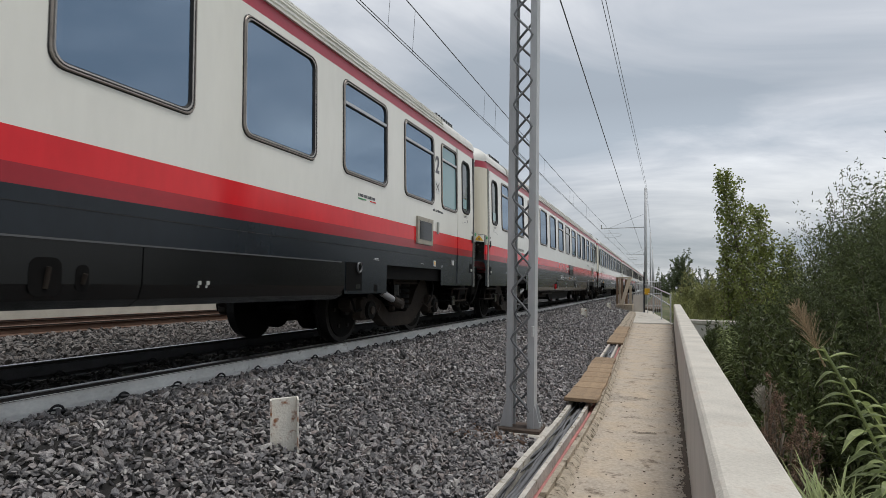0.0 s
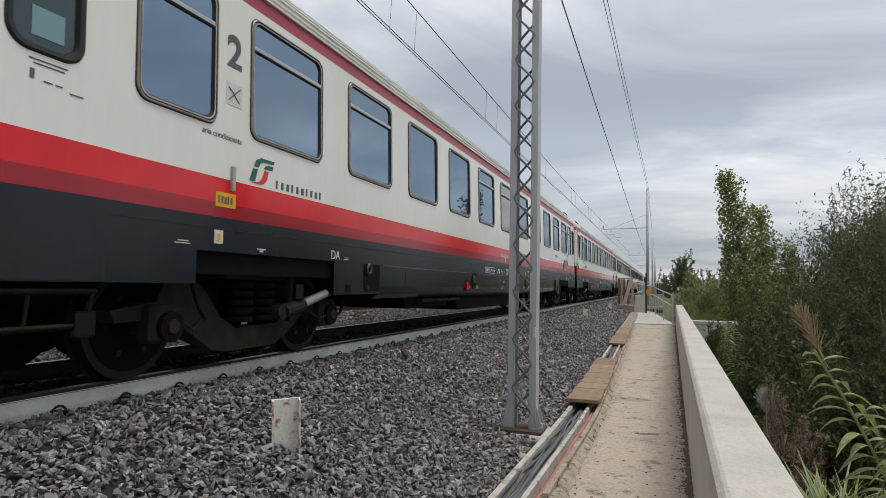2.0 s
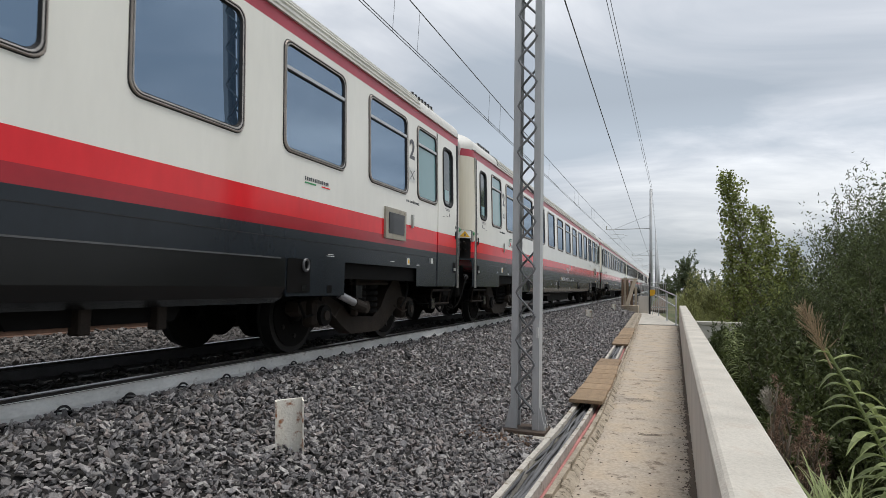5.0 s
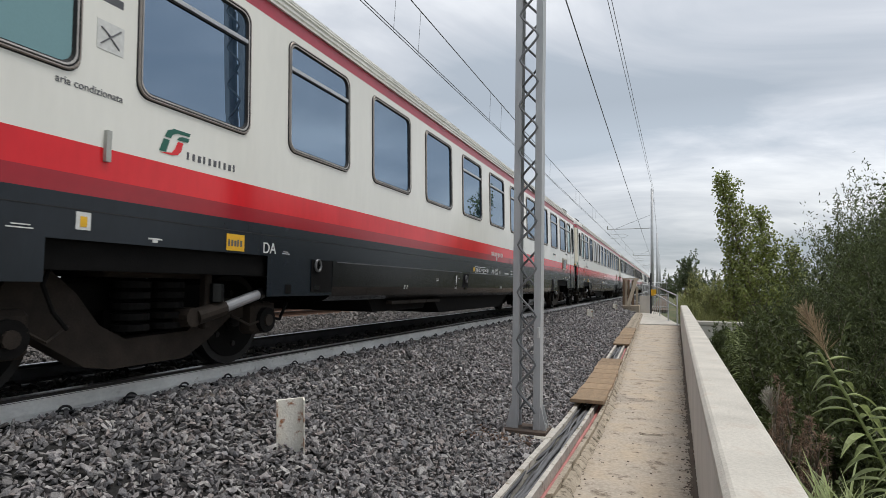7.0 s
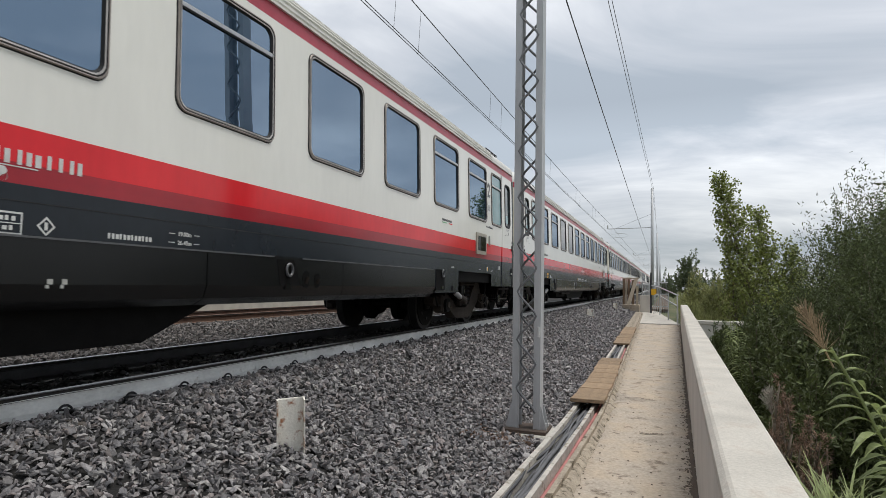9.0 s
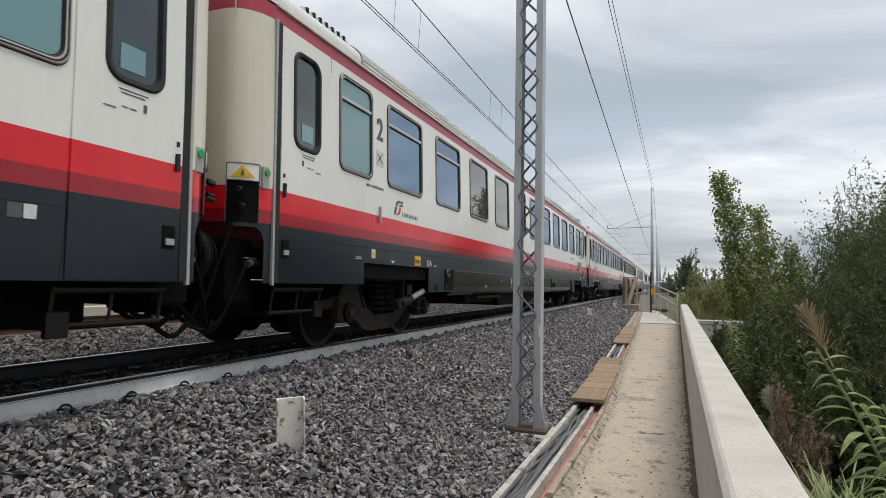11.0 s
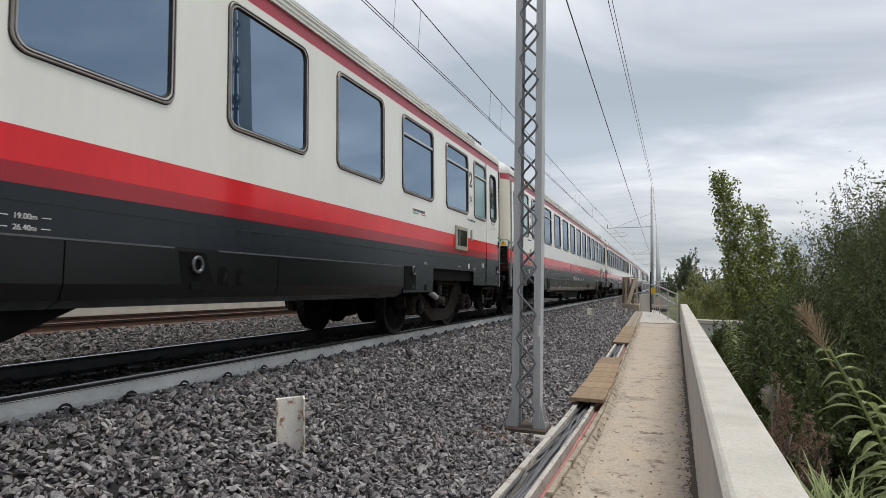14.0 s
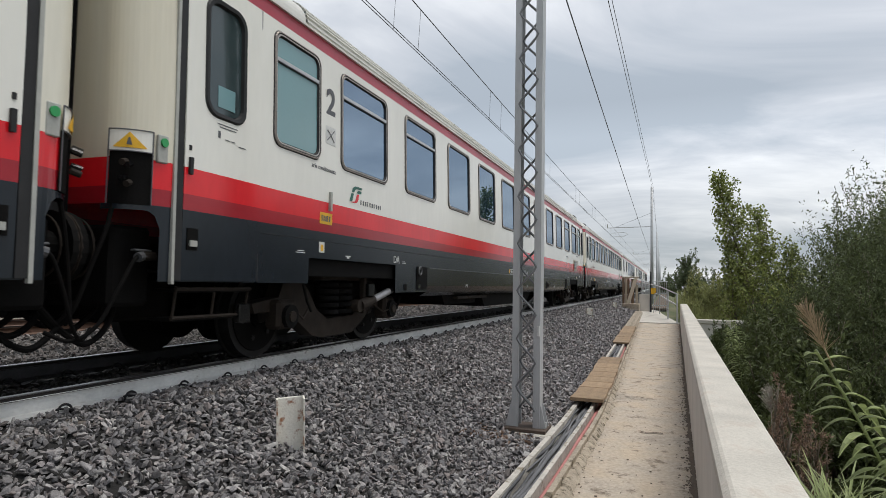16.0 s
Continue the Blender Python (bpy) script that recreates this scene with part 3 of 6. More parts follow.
def make_trough():
    t = thing("cable_trough", "open concrete cable trough with loose lids along the walkway", "cable trough")
    xs = [-8.0 + 0.5 * i for i in range(85)]
    for nm, off, w in (("trough_wall", -0.02, 0.045), ("divider", -0.215, 0.035), ("inner_wall", -0.325, 0.04)):
        b = Build()
        for x in xs:
            y = trough_y(x) + off
            j = 0.004 * noise.noise(Vector((x * 2, off * 9, 0)))
            b.v += [(x, y, -0.74), (x, y + j, -0.50 + j), (x, y - w + j, -0.50 + j), (x, y - w, -0.74)]
        for i in range(len(xs) - 1):
            for j in range(3):
                b.f.append((4 * i + j, 4 * i + 1 + j, 4 * i + 5 + j, 4 * i + 4 + j)); b.m.append(b.slot(MORTAR if nm == "inner_wall" else TROUGH))
        b.f.append((0, 3, 2, 1)); b.m.append(0)
        b.make(nm, t)
    b = Build()
    for x, x2 in zip(xs, xs[1:]):
        b.face([(x, trough_y(x) - .01, -.72), (x2, trough_y(x2) - .01, -.72), (x2, trough_y(x2) - .35, -.72), (x, trough_y(x) - .35, -.72)], TROUGH)
    b.make("trough_floor", t)
    # lids lying on the trough
    b = Build()
    b.block(-0.245, 0.245, -0.185, 0.185, -0.022, 0.022, LID, 0.006)
    me = b.mesh("trough_lid")
    b = Build()
    b.block(-0.24, 0.24, -0.16, 0.17, -0.03, 0.02, MORTAR, 0.012)
    old = b.mesh("trough_lid")
    rng = random.Random(4)
    runs = [(-7.9, 14), (6.98, 9), (14.75, 3), (16.35, 9), (20.95, 26)]
    for x0, count in runs:
        for i in range(count):
            x = x0 + 0.25 + i * 0.503
            o = tagged(new("trough_lid", me if x0 < 20 else old), "weathered brown concrete lid lying on the cable trough" if x0 < 20 else "mossy pale lid lying on the cable trough", "trough lid", "trough lids")
            o.matrix_basis = pose(x, trough_y(x) - 0.165 + rng.uniform(-.012, .012), -0.476 + rng.uniform(0, 0.006) + (0.03 if i == 0 and x0 < 7 else 0),
                                  0, (2.0 if i == 0 and x0 < 7 else rng.uniform(-.6, .6)), rng.uniform(-2, 2) + 1.0)
    # cables in it
    rng = random.Random(9)
    for i in range(13):
        red = i >= 11
        lo, hi = ((-0.30, -0.262) if red else (-0.19, -0.06))
        base = rng.uniform(lo, hi)
        z = rng.uniform(-0.68, -0.54) if not red else -0.60 + 0.03 * (i - 11)
        b = Build()
        pts = [(x, trough_y(x) + base + (0.012 if red else 0.045) * noise.noise(Vector((x * (0.9 if red else 1.7), i * 3.3, 0))), z + 0.03 * noise.noise(Vector((x * 0.8, i * 2.1, 4)))) for x in [-8.0 + 0.15 * k for k in range(188)]]
        b.path(pts, 0.017 if red else rng.choice((0.010, 0.014, 0.018)), REDCABLE if red else CABLE, 6)
        tagged(b.make("cable", smooth=True), "faded red cable lying in the trough" if red else "grey cable lying in the trough", "cable", "cables in the trough")


make_ground()
make_tracks()
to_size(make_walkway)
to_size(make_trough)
scatter_stones("ballast_stones", [(-5.0, 1.0, 1.0, 4.35, 130, 0.030, 0.060), (1.0, 1.8, 1.0, 4.35, 500, 0.020, 0.050), (1.8, 4.5, 1.0, 4.35, 1250, 0.017, 0.046), (4.5, 8.0, 1.0, 4.35, 1150, 0.018, 0.048), (8.0, 14.0, 1.0, 4.35, 780, 0.021, 0.052), (14.0, 32.0, 1.0, 4.35, 280, 0.028, 0.066),
                                  (32.0, 70.0, 1.2, 4.35, 50, 0.05, 0.12)], BALLAST, "sharp dark grey crushed stone ballast", 5)
# stones under the train carry its shadow in their colour
scatter_stones("oily_stones", [(0.0, 32.0, 4.4, 5.9, 120, 0.025, 0.055)], SHADESTONE, "ballast between the rails of the near track, coloured dark as train shadow", 15)
scatter_stones("far_ballast_stones", [(-5.0, 3.0, 6.0, 10.3, 90, 0.03, 0.06), (3.0, 16.0, 6.0, 10.3, 220, 0.027, 0.058), (16.0, 40.0, 6.0, 10.3, 50, 0.045, 0.09)], BROWNSTONE, "brownish grey ballast between the two tracks", 6)
scatter_stones("rusty_stones", [(6.3, 6.95, 1.38, 2.15, 330, 0.018, 0.046)], RUSTSTONE, "rust-stained stones at the foot of the mast", 8)


# ---- coaches ----
LENGTH = 26.4
FIRST, PITCH, WIDE = 3.145, 1.904, 1.30          # main windows
Z_SILL, Z_HEAD = 2.195, 3.405
END = 0.58                                      # door jamb, from the joint
Z_WHITE, Z_RED, Z_DARK = 1.755, 1.535, 1.405


def half_width(z):
    if z <= 2.0:
        return 1.41
    return 1.41 - 0.045 * ((z - 2.0) / 1.6) ** 1.4


def side(x, z, out=0.0):
    return (x, -(half_width(z) + out), z)


def rounded(x0, x1, z0, z1, r, n=5):
    pts = []
    for cx, cz, a0 in ((x1 - r, z1 - r, 0), (x0 + r, z1 - r, 90), (x0 + r, z0 + r, 180), (x1 - r, z0 + r, 270)):
        for i in range(n + 1):
            a = radians(a0 + 90 * i / n)
            pts.append((cx + r * math.cos(a), cz + r * math.sin(a)))
    return pts


def ring(b, outer, inner, o_out, i_out, material):
    """A band between two outlines on the coach's side."""
    n = len(outer)
    for i in range(n):
        j = (i + 1) % n
        b.face([side(*outer[i], o_out), side(*outer[j], o_out), side(*inner[j], i_out), side(*inner[i], i_out)], material)


def flat(b, pts, out, material):
    b.face([side(x, z, out) for x, z in pts], material)


def plate(b, x0, x1, z0, z1, out, material, base=0.0):
    """A thin raised plate on the side."""
    o = [(x0, z0), (x1, z0), (x1, z1), (x0, z1)]
    flat(b, o, out, material)
    for i in range(4):
        j = (i + 1) % 4
        b.face([side(*o[i], base), side(*o[j], base), side(*o[j], out), side(*o[i], out)], material)


def window(parent, x0, x1, z0, z1, r, sash, glass, thin=False):
    w = Build()
    fw = 0.048 if thin else 0.052
    o = rounded(x0, x1, z0, z1, r)
    m1 = rounded(x0 + fw * 0.35, x1 - fw * 0.35, z0 + fw * 0.35, z1 - fw * 0.35, r * 0.93)
    i1 = rounded(x0 + fw, x1 - fw, z0 + fw, z1 - fw, r * 0.8)
    i2 = rounded(x0 + fw + 0.012, x1 - fw - 0.012, z0 + fw + 0.012, z1 - fw - 0.012, r * 0.75)
    lift = 0.012 if thin else 0.0
    if thin:
        ring(w, o, m1, 0.001 + lift, 0.016 + lift, RUBBER)
        ring(w, m1, i1, 0.016 + lift, 0.010 + lift, RUBBER)
    else:                # rubber, bronze bead, dark groove and paler inner bead
        loops = [(rounded(x0 + fw * a, x1 - fw * a, z0 + fw * a, z1 - fw * a, r * (1 - 0.2 * a)), h) for a, h in
                 ((0.0, 0.001), (0.14, 0.012), (0.26, 0.020), (0.46, 0.019), (0.52, 0.010), (0.62, 0.010), (0.68, 0.018), (0.92, 0.015), (1.0, 0.008))]
        for (la, ha), (lb, hb), m in zip(loops, loops[1:], (RUBBER, FRAME, FRAME, RUBBER, RUBBER, INNERFRAME, INNERFRAME, RUBBER)):
            ring(w, la, lb, ha, hb, m)
    ring(w, i1, i2, 0.010 + lift, -0.014, RUBBER)
    win = w.make("window", parent)
    p = Build()
    flat(p, i2, -0.008, glass)
    p.make("pane", win)
    if sash:
        s = Build()
        zs = z1 - 0.30
        plate(s, x0 + fw, x1 - fw, zs - 0.025, zs + 0.012, 0.012, ALU, -0.02)
        plate(s, x0 + fw, x1 - fw, zs - 0.040, zs - 0.027, 0.006, RUBBER, -0.02)
        s.make("sash_bar", win)
    return win


def make_body(c, windows, doors, rim=True):
    """Side wall towards the camera with real window openings, far side, ends and roof."""
    b = Build()
    holes = [(x0 + 0.045, x1 - 0.045, z0 + 0.045, z1 - 0.045) for x0, x1, z0, z1, *_ in windows]
    xs = sorted({END, LENGTH - END, 2.52, 4.78, LENGTH - 2.52, LENGTH - 4.78, 6.0, LENGTH - 6.0, *[h[0] for h in holes], *[h[1] for h in holes]})
    zs = sorted({0.70, 0.82, 1.10, Z_DARK, Z_RED, Z_WHITE, 2.1, 2.6, 3.0, 3.49, 3.64, *[h[2] for h in holes], *[h[3] for h in holes]})
    for x0, x1 in zip(xs, xs[1:]):
        xm = (x0 + x1) / 2
        u = min(xm, LENGTH - xm)
        low = 0.82 if u < 2.52 else 1.10 if u < 4.78 else 0.70 if u < 6.0 else 1.10
        for z0, z1 in zip(zs, zs[1:]):
            zm = (z0 + z1) / 2
            if zm < low or any(h[0] < xm < h[1] and h[2] < zm < h[3] for h in holes):
                continue
            m = GREY if zm < Z_DARK else DARKRED if zm < Z_RED else RED if zm < Z_WHITE else PINKRED if 3.49 < zm < 3.64 else WHITE
            b.face([side(x0, z0), side(x1, z0), side(x1, z1), side(x0, z1)], m)
            b.face([(x, -y, z) for x, y, z in (side(x1, z0), side(x0, z0), side(x0, z1), side(x1, z1))], m)
    # rounded corners and ends
    for end, sgn in ((0.0, 1), (LENGTH, -1)):
        arc = [(END - 0.40 * math.sin(a), -1.41 + 0.32 * (1 - math.cos(a))) for a in [radians(6 * i) for i in range(16)]]
        arc += [(0.18, -0.75)]
        for (xa, ya), (xb, yb) in zip(arc, arc[1:]):
            for z0, z1 in zip(zs, zs[1:]):
                zm = (z0 + z1) / 2
                if zm < Z_DARK and (zm < 0.82 or xa < END - 0.115):
                    continue
                m = GREY if zm < Z_DARK else DARKRED if zm < Z_RED else RED if zm < Z_WHITE - 0.06 else PINKRED if 3.49 < zm < 3.64 else ENDWHITE
                q = lambda x, y, z: (end + sgn * x, y * half_width(z) / 1.41, z)
                for mir in (1, -1):
                    b.face([(lambda p: (p[0], p[1] * mir, p[2]))(q(*a)) for a in ((xa, ya, z0), (xb, yb, z0), (xb, yb, z1), (xa, ya, z1))], m)
        for i in range(3, 15):            # rounded head of the opening for the buffer
            a0, a1 = radians(6 * i), radians(6 * i + 6)
            low = lambda a: 1.36 - (0.16 * (1 - math.sqrt(max(0.0, 1 - ((0.63 - a) / 0.32) ** 2))) if a < 0.63 else 0.0)
            p = lambda a, z: (end + sgn * (END - 0.40 * math.sin(a)), -1.41 + 0.32 * (1 - math.cos(a)), z)
            b.face([p(a0, low(a0)), p(a1, low(a1)), p(a1, Z_DARK), p(a0, Z_DARK)], GREY)
        b.face([(end + sgn * 0.18, -0.75, 0.82), (end + sgn * 0.18, 0.75, 0.82), (end + sgn * 0.18, 0.75, 3.64), (end + sgn * 0.18, -0.75, 3.64)], RUBBER)
    b.make("body", c)
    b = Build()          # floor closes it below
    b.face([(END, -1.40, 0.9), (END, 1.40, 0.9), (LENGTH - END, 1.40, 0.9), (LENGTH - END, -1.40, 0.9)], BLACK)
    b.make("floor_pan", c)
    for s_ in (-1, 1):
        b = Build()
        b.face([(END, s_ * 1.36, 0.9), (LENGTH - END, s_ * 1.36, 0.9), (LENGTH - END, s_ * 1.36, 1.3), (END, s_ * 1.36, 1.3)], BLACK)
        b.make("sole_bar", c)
    # near-black sheet added behind the panes, for the unlit inside
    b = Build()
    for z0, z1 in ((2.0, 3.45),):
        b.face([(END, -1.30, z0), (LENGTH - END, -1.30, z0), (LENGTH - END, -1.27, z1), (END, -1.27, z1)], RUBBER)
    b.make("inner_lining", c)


def make_roof(c):
    b = Build()
    prof = []
    y0, z0 = half_width(3.64), 3.64
    n = 40
    for i in range(n + 1):
        a = math.pi * i / n
        y, z = -math.cos(a), math.sin(a) ** 0.72
        prof.append([y * y0, z0 + 0.02 + 0.47 * z])
    ribbed = []
    for (ya, za), (yb, zb) in zip(prof, prof[1:]):
        ribbed += [(ya, za), (ya * 0.6 + yb * 0.4, za * 0.6 + zb * 0.4)]
        d = Vector((yb - ya, zb - za)).normalized()
        nrm = Vector((-d.y, d.x))
        if nrm.y < 0:
            nrm = -nrm
        for f_ in (0.5, 0.8):
            ribbed.append((ya + (yb - ya) * f_ + nrm.x * 0.022, za + (zb - za) * f_ + nrm.y * 0.022))
    ribbed.append(tuple(prof[-1]))
    for x0, x1, p in ((2.4, LENGTH - 2.4, ribbed), (END - 0.1, 2.4, prof), (LENGTH - 2.4, LENGTH - END + 0.1, prof)):
        for (ya, za), (yb, zb) in zip(p, p[1:]):
            b.face([(x0, ya, za), (x1, ya, za), (x1, yb, zb), (x0, yb, zb)], ROOF)
    for end, s in ((0.0, 1), (LENGTH, -1)):      # drooping roof ends
        for (ya, za), (yb, zb) in zip(prof, prof[1:]):
            d = lambda y, z: (end + s * 0.20, y * 0.86, z - 0.07)
            e = end + s * (END - 0.1)
            b.face([(e, ya, za), (e, yb, zb), d(yb, zb), d(ya, za)], ROOF)
            b.face([d(ya, za), d(yb, zb), (end + s * 0.2, yb * 0.86, 3.4), (end + s * 0.2, ya * 0.86, 3.4)], ROOF)
    for s in (-1, 1):                            # gutters
        b.block(END, LENGTH - END, *sorted((s * (y0 - 0.005), s * (y0 + 0.028))), 3.64, 3.665, ROOF)
    b.make("roof", c)
    # louvred vents over the vestibules
    for x0 in (1.35, LENGTH - 2.35):
        v = Build()
        for i in range(7):
            v.block(x0 + 0.14 * i, x0 + 0.14 * i + 0.05, -1.21, -1.04, 3.88, 4.012, SKIRT, 0.01)
        v.block(x0 - 0.08, x0 + 1.0, -1.19, -1.02, 3.86, 3.995, ROOF, 0.01)
        v.make("roof_vent", c)


def make_door(c, sgn):
    """Plug door near a coach end, mirrored by sgn."""
    X = (lambda u: u) if sgn > 0 else (lambda u: LENGTH - u)
    d = Build()
    def pl(u0, u1, z0, z1, out, m, base=0.0):
        plate(d, *sorted((X(u0), X(u1))), z0, z1, out, m, base)
    for z0, z1, m in ((0.83, Z_DARK, GREY), (Z_DARK, Z_RED, DARKRED), (Z_RED, Z_WHITE, RED), (Z_WHITE, 2.285, WHITE), (3.28, 3.47, WHITE)):
        pl(0.66, 1.62, z0, z1, 0.012, m)
    pl(0.66, 0.90, 2.285, 3.28, 0.012, WHITE)
    pl(1.36, 1.62, 2.285, 3.28, 0.012, WHITE)
    door = d.make("door", c)
    j = Build()
    plate(j, *sorted((X(0.575), X(0.655))), 0.83, 3.48, 0.022, RUBBER)
    j.make("door_seal", door)
    j = Build()
    plate(j, *sorted((X(0.548), X(0.578))), 0.80, 3.50, 0.030, SILVERBOX)
    j.make("door_post", door)
    j = Build()
    plate(j, *sorted((X(1.622), X(1.645))), 0.83, 3.48, 0.004, RUBBER)
    j.make("door_seal", door)
    window(door, *sorted((X(0.86), X(1.40))), 2.245, 3.32, 0.15, False, DOORGLASS, True)
    s = Build()
    a, e = sorted((X(1.04), X(1.26)))
    plate(s, a, e, 2.36, 2.55, -0.004, MILK, -0.008)
    s.make("door_sticker", door)
    h = Build()
    plate(h, *sorted((X(0.70), X(0.735))), 1.70, 1.84, 0.035, RUBBER, 0.012)
    plate(h, *sorted((X(0.70), X(0.725))), 1.90, 1.94, 0.02, RUBBER, 0.012)
    h.make("door_handle", door)
    h = Build()
    plate(h, *sorted((X(0.71), X(0.83))), 1.08, 1.26, 0.02, BLACK, 0.0)
    plate(h, *sorted((X(0.73), X(0.81))), 1.11, 1.16, 0.035, SILVERBOX, 0.0)
    h.make("door_lock", door)
    g = Build()
    for z, a, e in ((2.20, 1.02, 1.28), (2.175, 1.05, 1.26), (2.075, 1.12, 1.18), (2.075, 1.20, 1.25), (2.05, 1.30, 1.40)):
        plate(g, *sorted((X(a), X(e))), z, z + 0.008, 0.0145, INK, 0.012)
    plate(g, *sorted((X(1.03), X(1.06))), 2.08, 2.14, 0.0145, INK, 0.012)
    tagged(g.make("notice", door), kind="stuff")
    # button plate on the corner pillar
    k = Build()
    k.block(*sorted((X(0.40), X(0.50))), -1.41, -1.375, 1.74, 1.96, SILVERBOX, 0.008)
    k.rod((X(0.45), -1.40, 1.90), (X(0.45), -1.425, 1.90), 0.035, GREENMK, 12)
    k.make("door_button", c)
    # folding steps below
    st = Build()
    for z, y in ((0.76, -1.34), (0.52, -1.30)):
        st.block(*sorted((X(0.72), X(1.62))), y, y + 0.26, z - 0.03, z, BLACK, 0.006)
        st.rod((X(0.70), y, z), (X(1.64), y, z), 0.016, BOGIE, 8)
    for u in (0.72, 1.17, 1.62):
        st.rod((X(u), -1.33, 0.78), (X(u), -1.29, 0.50), 0.014, BOGIE, 6)
    st.block(*sorted((X(1.50), X(1.66))), -1.34, -1.28, 0.44, 0.62, SKIRT, 0.01)
    st.make("entrance_step", c)


def make_end(c, sgn):
    """Rubber gangway, buffers, cables and the warning panel."""
    X = (lambda u: u) if sgn > 0 else (lambda u: LENGTH - u)
    b = Build()
    for i in range(3):
        u0 = 0.01 + 0.06 * i
        b.block(*sorted((X(u0), X(u0 + 0.05))), -0.55 + 0.02 * (i % 2), 0.55, 1.15, 3.5, RUBBER, 0.02)
    for s in (-1, 1):       # upright rubber tubes
        b.rod((X(0.10), s * 0.62, 1.1), (X(0.10), s * 0.62, 3.45), 0.10, RUBBER, 12)
    b.make("gangway", c)
    for s in (-1, 1):
        b = Build()
        b.rod((X(0.30), s * 0.875, 1.06), (X(0.06), s * 0.875, 1.06), 0.12, BLACK, 14)
        b.rod((X(0.06), s * 0.875, 1.06), (X(0.01), s * 0.875, 1.06), 0.27, BLACK, 20)
        buf = b.make("buffer", c)
        for u, r in ((0.012, 0.262), (0.13, 0.235)):
            b = Build()
            b.path([(X(u), s * 0.875 + r * math.cos(a), 1.06 + r * math.sin(a)) for a in [i * math.pi / 12 for i in range(25)]], 0.009, BOGIE, 6)
            b.make("buffer_rim", buf)
    b = Build()          # cream panel round the corner with a yellow triangle, sockets under it
    for i in range(8):
        a0, a1 = radians(30 + 6 * i), radians(36 + 6 * i)
        q = lambda a, r: (X(END - (0.40 + r) * math.sin(a)), -1.41 - r + (0.32 + r) * (1 - math.cos(a)))
        b.face([(*q(a0, .02), 1.80), (*q(a1, .02), 1.80), (*q(a1, .02), 1.97), (*q(a0, .02), 1.97)], WHITE)
        b.face([(*q(a0, .01), 1.40), (*q(a1, .01), 1.40), (*q(a1, .01), 1.80), (*q(a0, .01), 1.80)], BLACK)
    for z in (1.80, 1.965):
        b.path([(*q(radians(30 + 6 * i), .024), z) for i in range(9)], 0.005, INK, 4)
    for a in (30, 78):
        b.path([(*q(radians(a), .024), 1.40), (*q(radians(a), .024), 1.965)], 0.005, INK, 4)
    b.make("end_panel", c)
    b = Build()
    q = lambda a, r: (X(END - (0.40 + r) * math.sin(radians(a))), -1.41 - r + (0.32 + r) * (1 - math.cos(radians(a))))
    b.face([(*q(36, .034), 1.825), (*q(54, .034), 1.825), (*q(54, .034), 1.945)], YELLOW)
    b.face([(*q(54, .034), 1.825), (*q(72, .034), 1.825), (*q(54, .034), 1.945)], YELLOW)
    b.face([(*q(51, .038), 1.845), (*q(57, .038), 1.845), (*q(55, .038), 1.90), (*q(53, .038), 1.90)], INK)
    b.make("warning_sign", c, "yellow triangular warning sign")
    b = Build()
    for k, (y, z) in enumerate(((-1.20, 1.70), (-1.14, 1.60), (-1.22, 1.56), (-1.16, 1.72))):
        x, y2 = q(52 + 5 * (k % 2), 0.03)
        b.rod((x, y2, z), (x + (X(0) - X(0.06)), y2 - 0.03, z - 0.02), 0.024, SKIRT if k < 2 else BOGIE, 8)
    pts = [(X(0.24), -1.16, 1.55), (X(0.18), -1.18, 1.25), (X(0.10), -1.14, 0.95), (X(0.02), -1.08, 0.62), (X(-0.02), -1.0, 0.50)]
    b.hose(pts, 0.017, HOSE, 8)
    pts = [(X(0.42), -1.27, 1.02), (X(0.33), -1.29, 0.98), (X(0.22), -1.27, 0.76), (X(0.10), -1.22, 0.50), (X(-0.04), -1.14, 0.39), (X(-0.18), -1.05, 0.46)]
    b.hose(pts, 0.015, HOSE, 8)
    b.make("jumper_cable", c)
    b = Build()          # cast cable socket beside the buffer
    b.block(*sorted((X(0.40), X(0.54))), -1.31, -1.20, 0.985, 1.05, BOGIE, 0.015)
    b.rod((X(0.43), -1.27, 1.02), (X(0.36), -1.29, 1.0), 0.038, TRIM, 10)
    b.block(*sorted((X(0.34), X(0.50))), -1.29, -1.23, 1.05, 1.068, TRIM, 0.006)
    b.make("cable_socket", c)
    for y, low, out_ in ((-0.92, 0.34, 0.16), (-0.72, 0.42, 0.05), (-0.50, 0.46, 0.08)):
        b = Build()
        b.hose([(X(0.50), y, 0.86), (X(0.49), y, 0.62), (X(0.40), y - 0.02, low + 0.10), (X(0.22), y - 0.04, low), (X(0.04), y - 0.03, low + 0.10), (X(-out_), y, low + 0.32)], 0.024, HOSE, 8)
        b.make("air_hose", c)
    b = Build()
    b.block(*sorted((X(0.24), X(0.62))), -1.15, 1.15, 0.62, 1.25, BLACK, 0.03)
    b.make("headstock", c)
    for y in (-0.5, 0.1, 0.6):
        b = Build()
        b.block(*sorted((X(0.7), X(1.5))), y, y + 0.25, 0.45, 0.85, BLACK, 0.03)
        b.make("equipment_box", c)


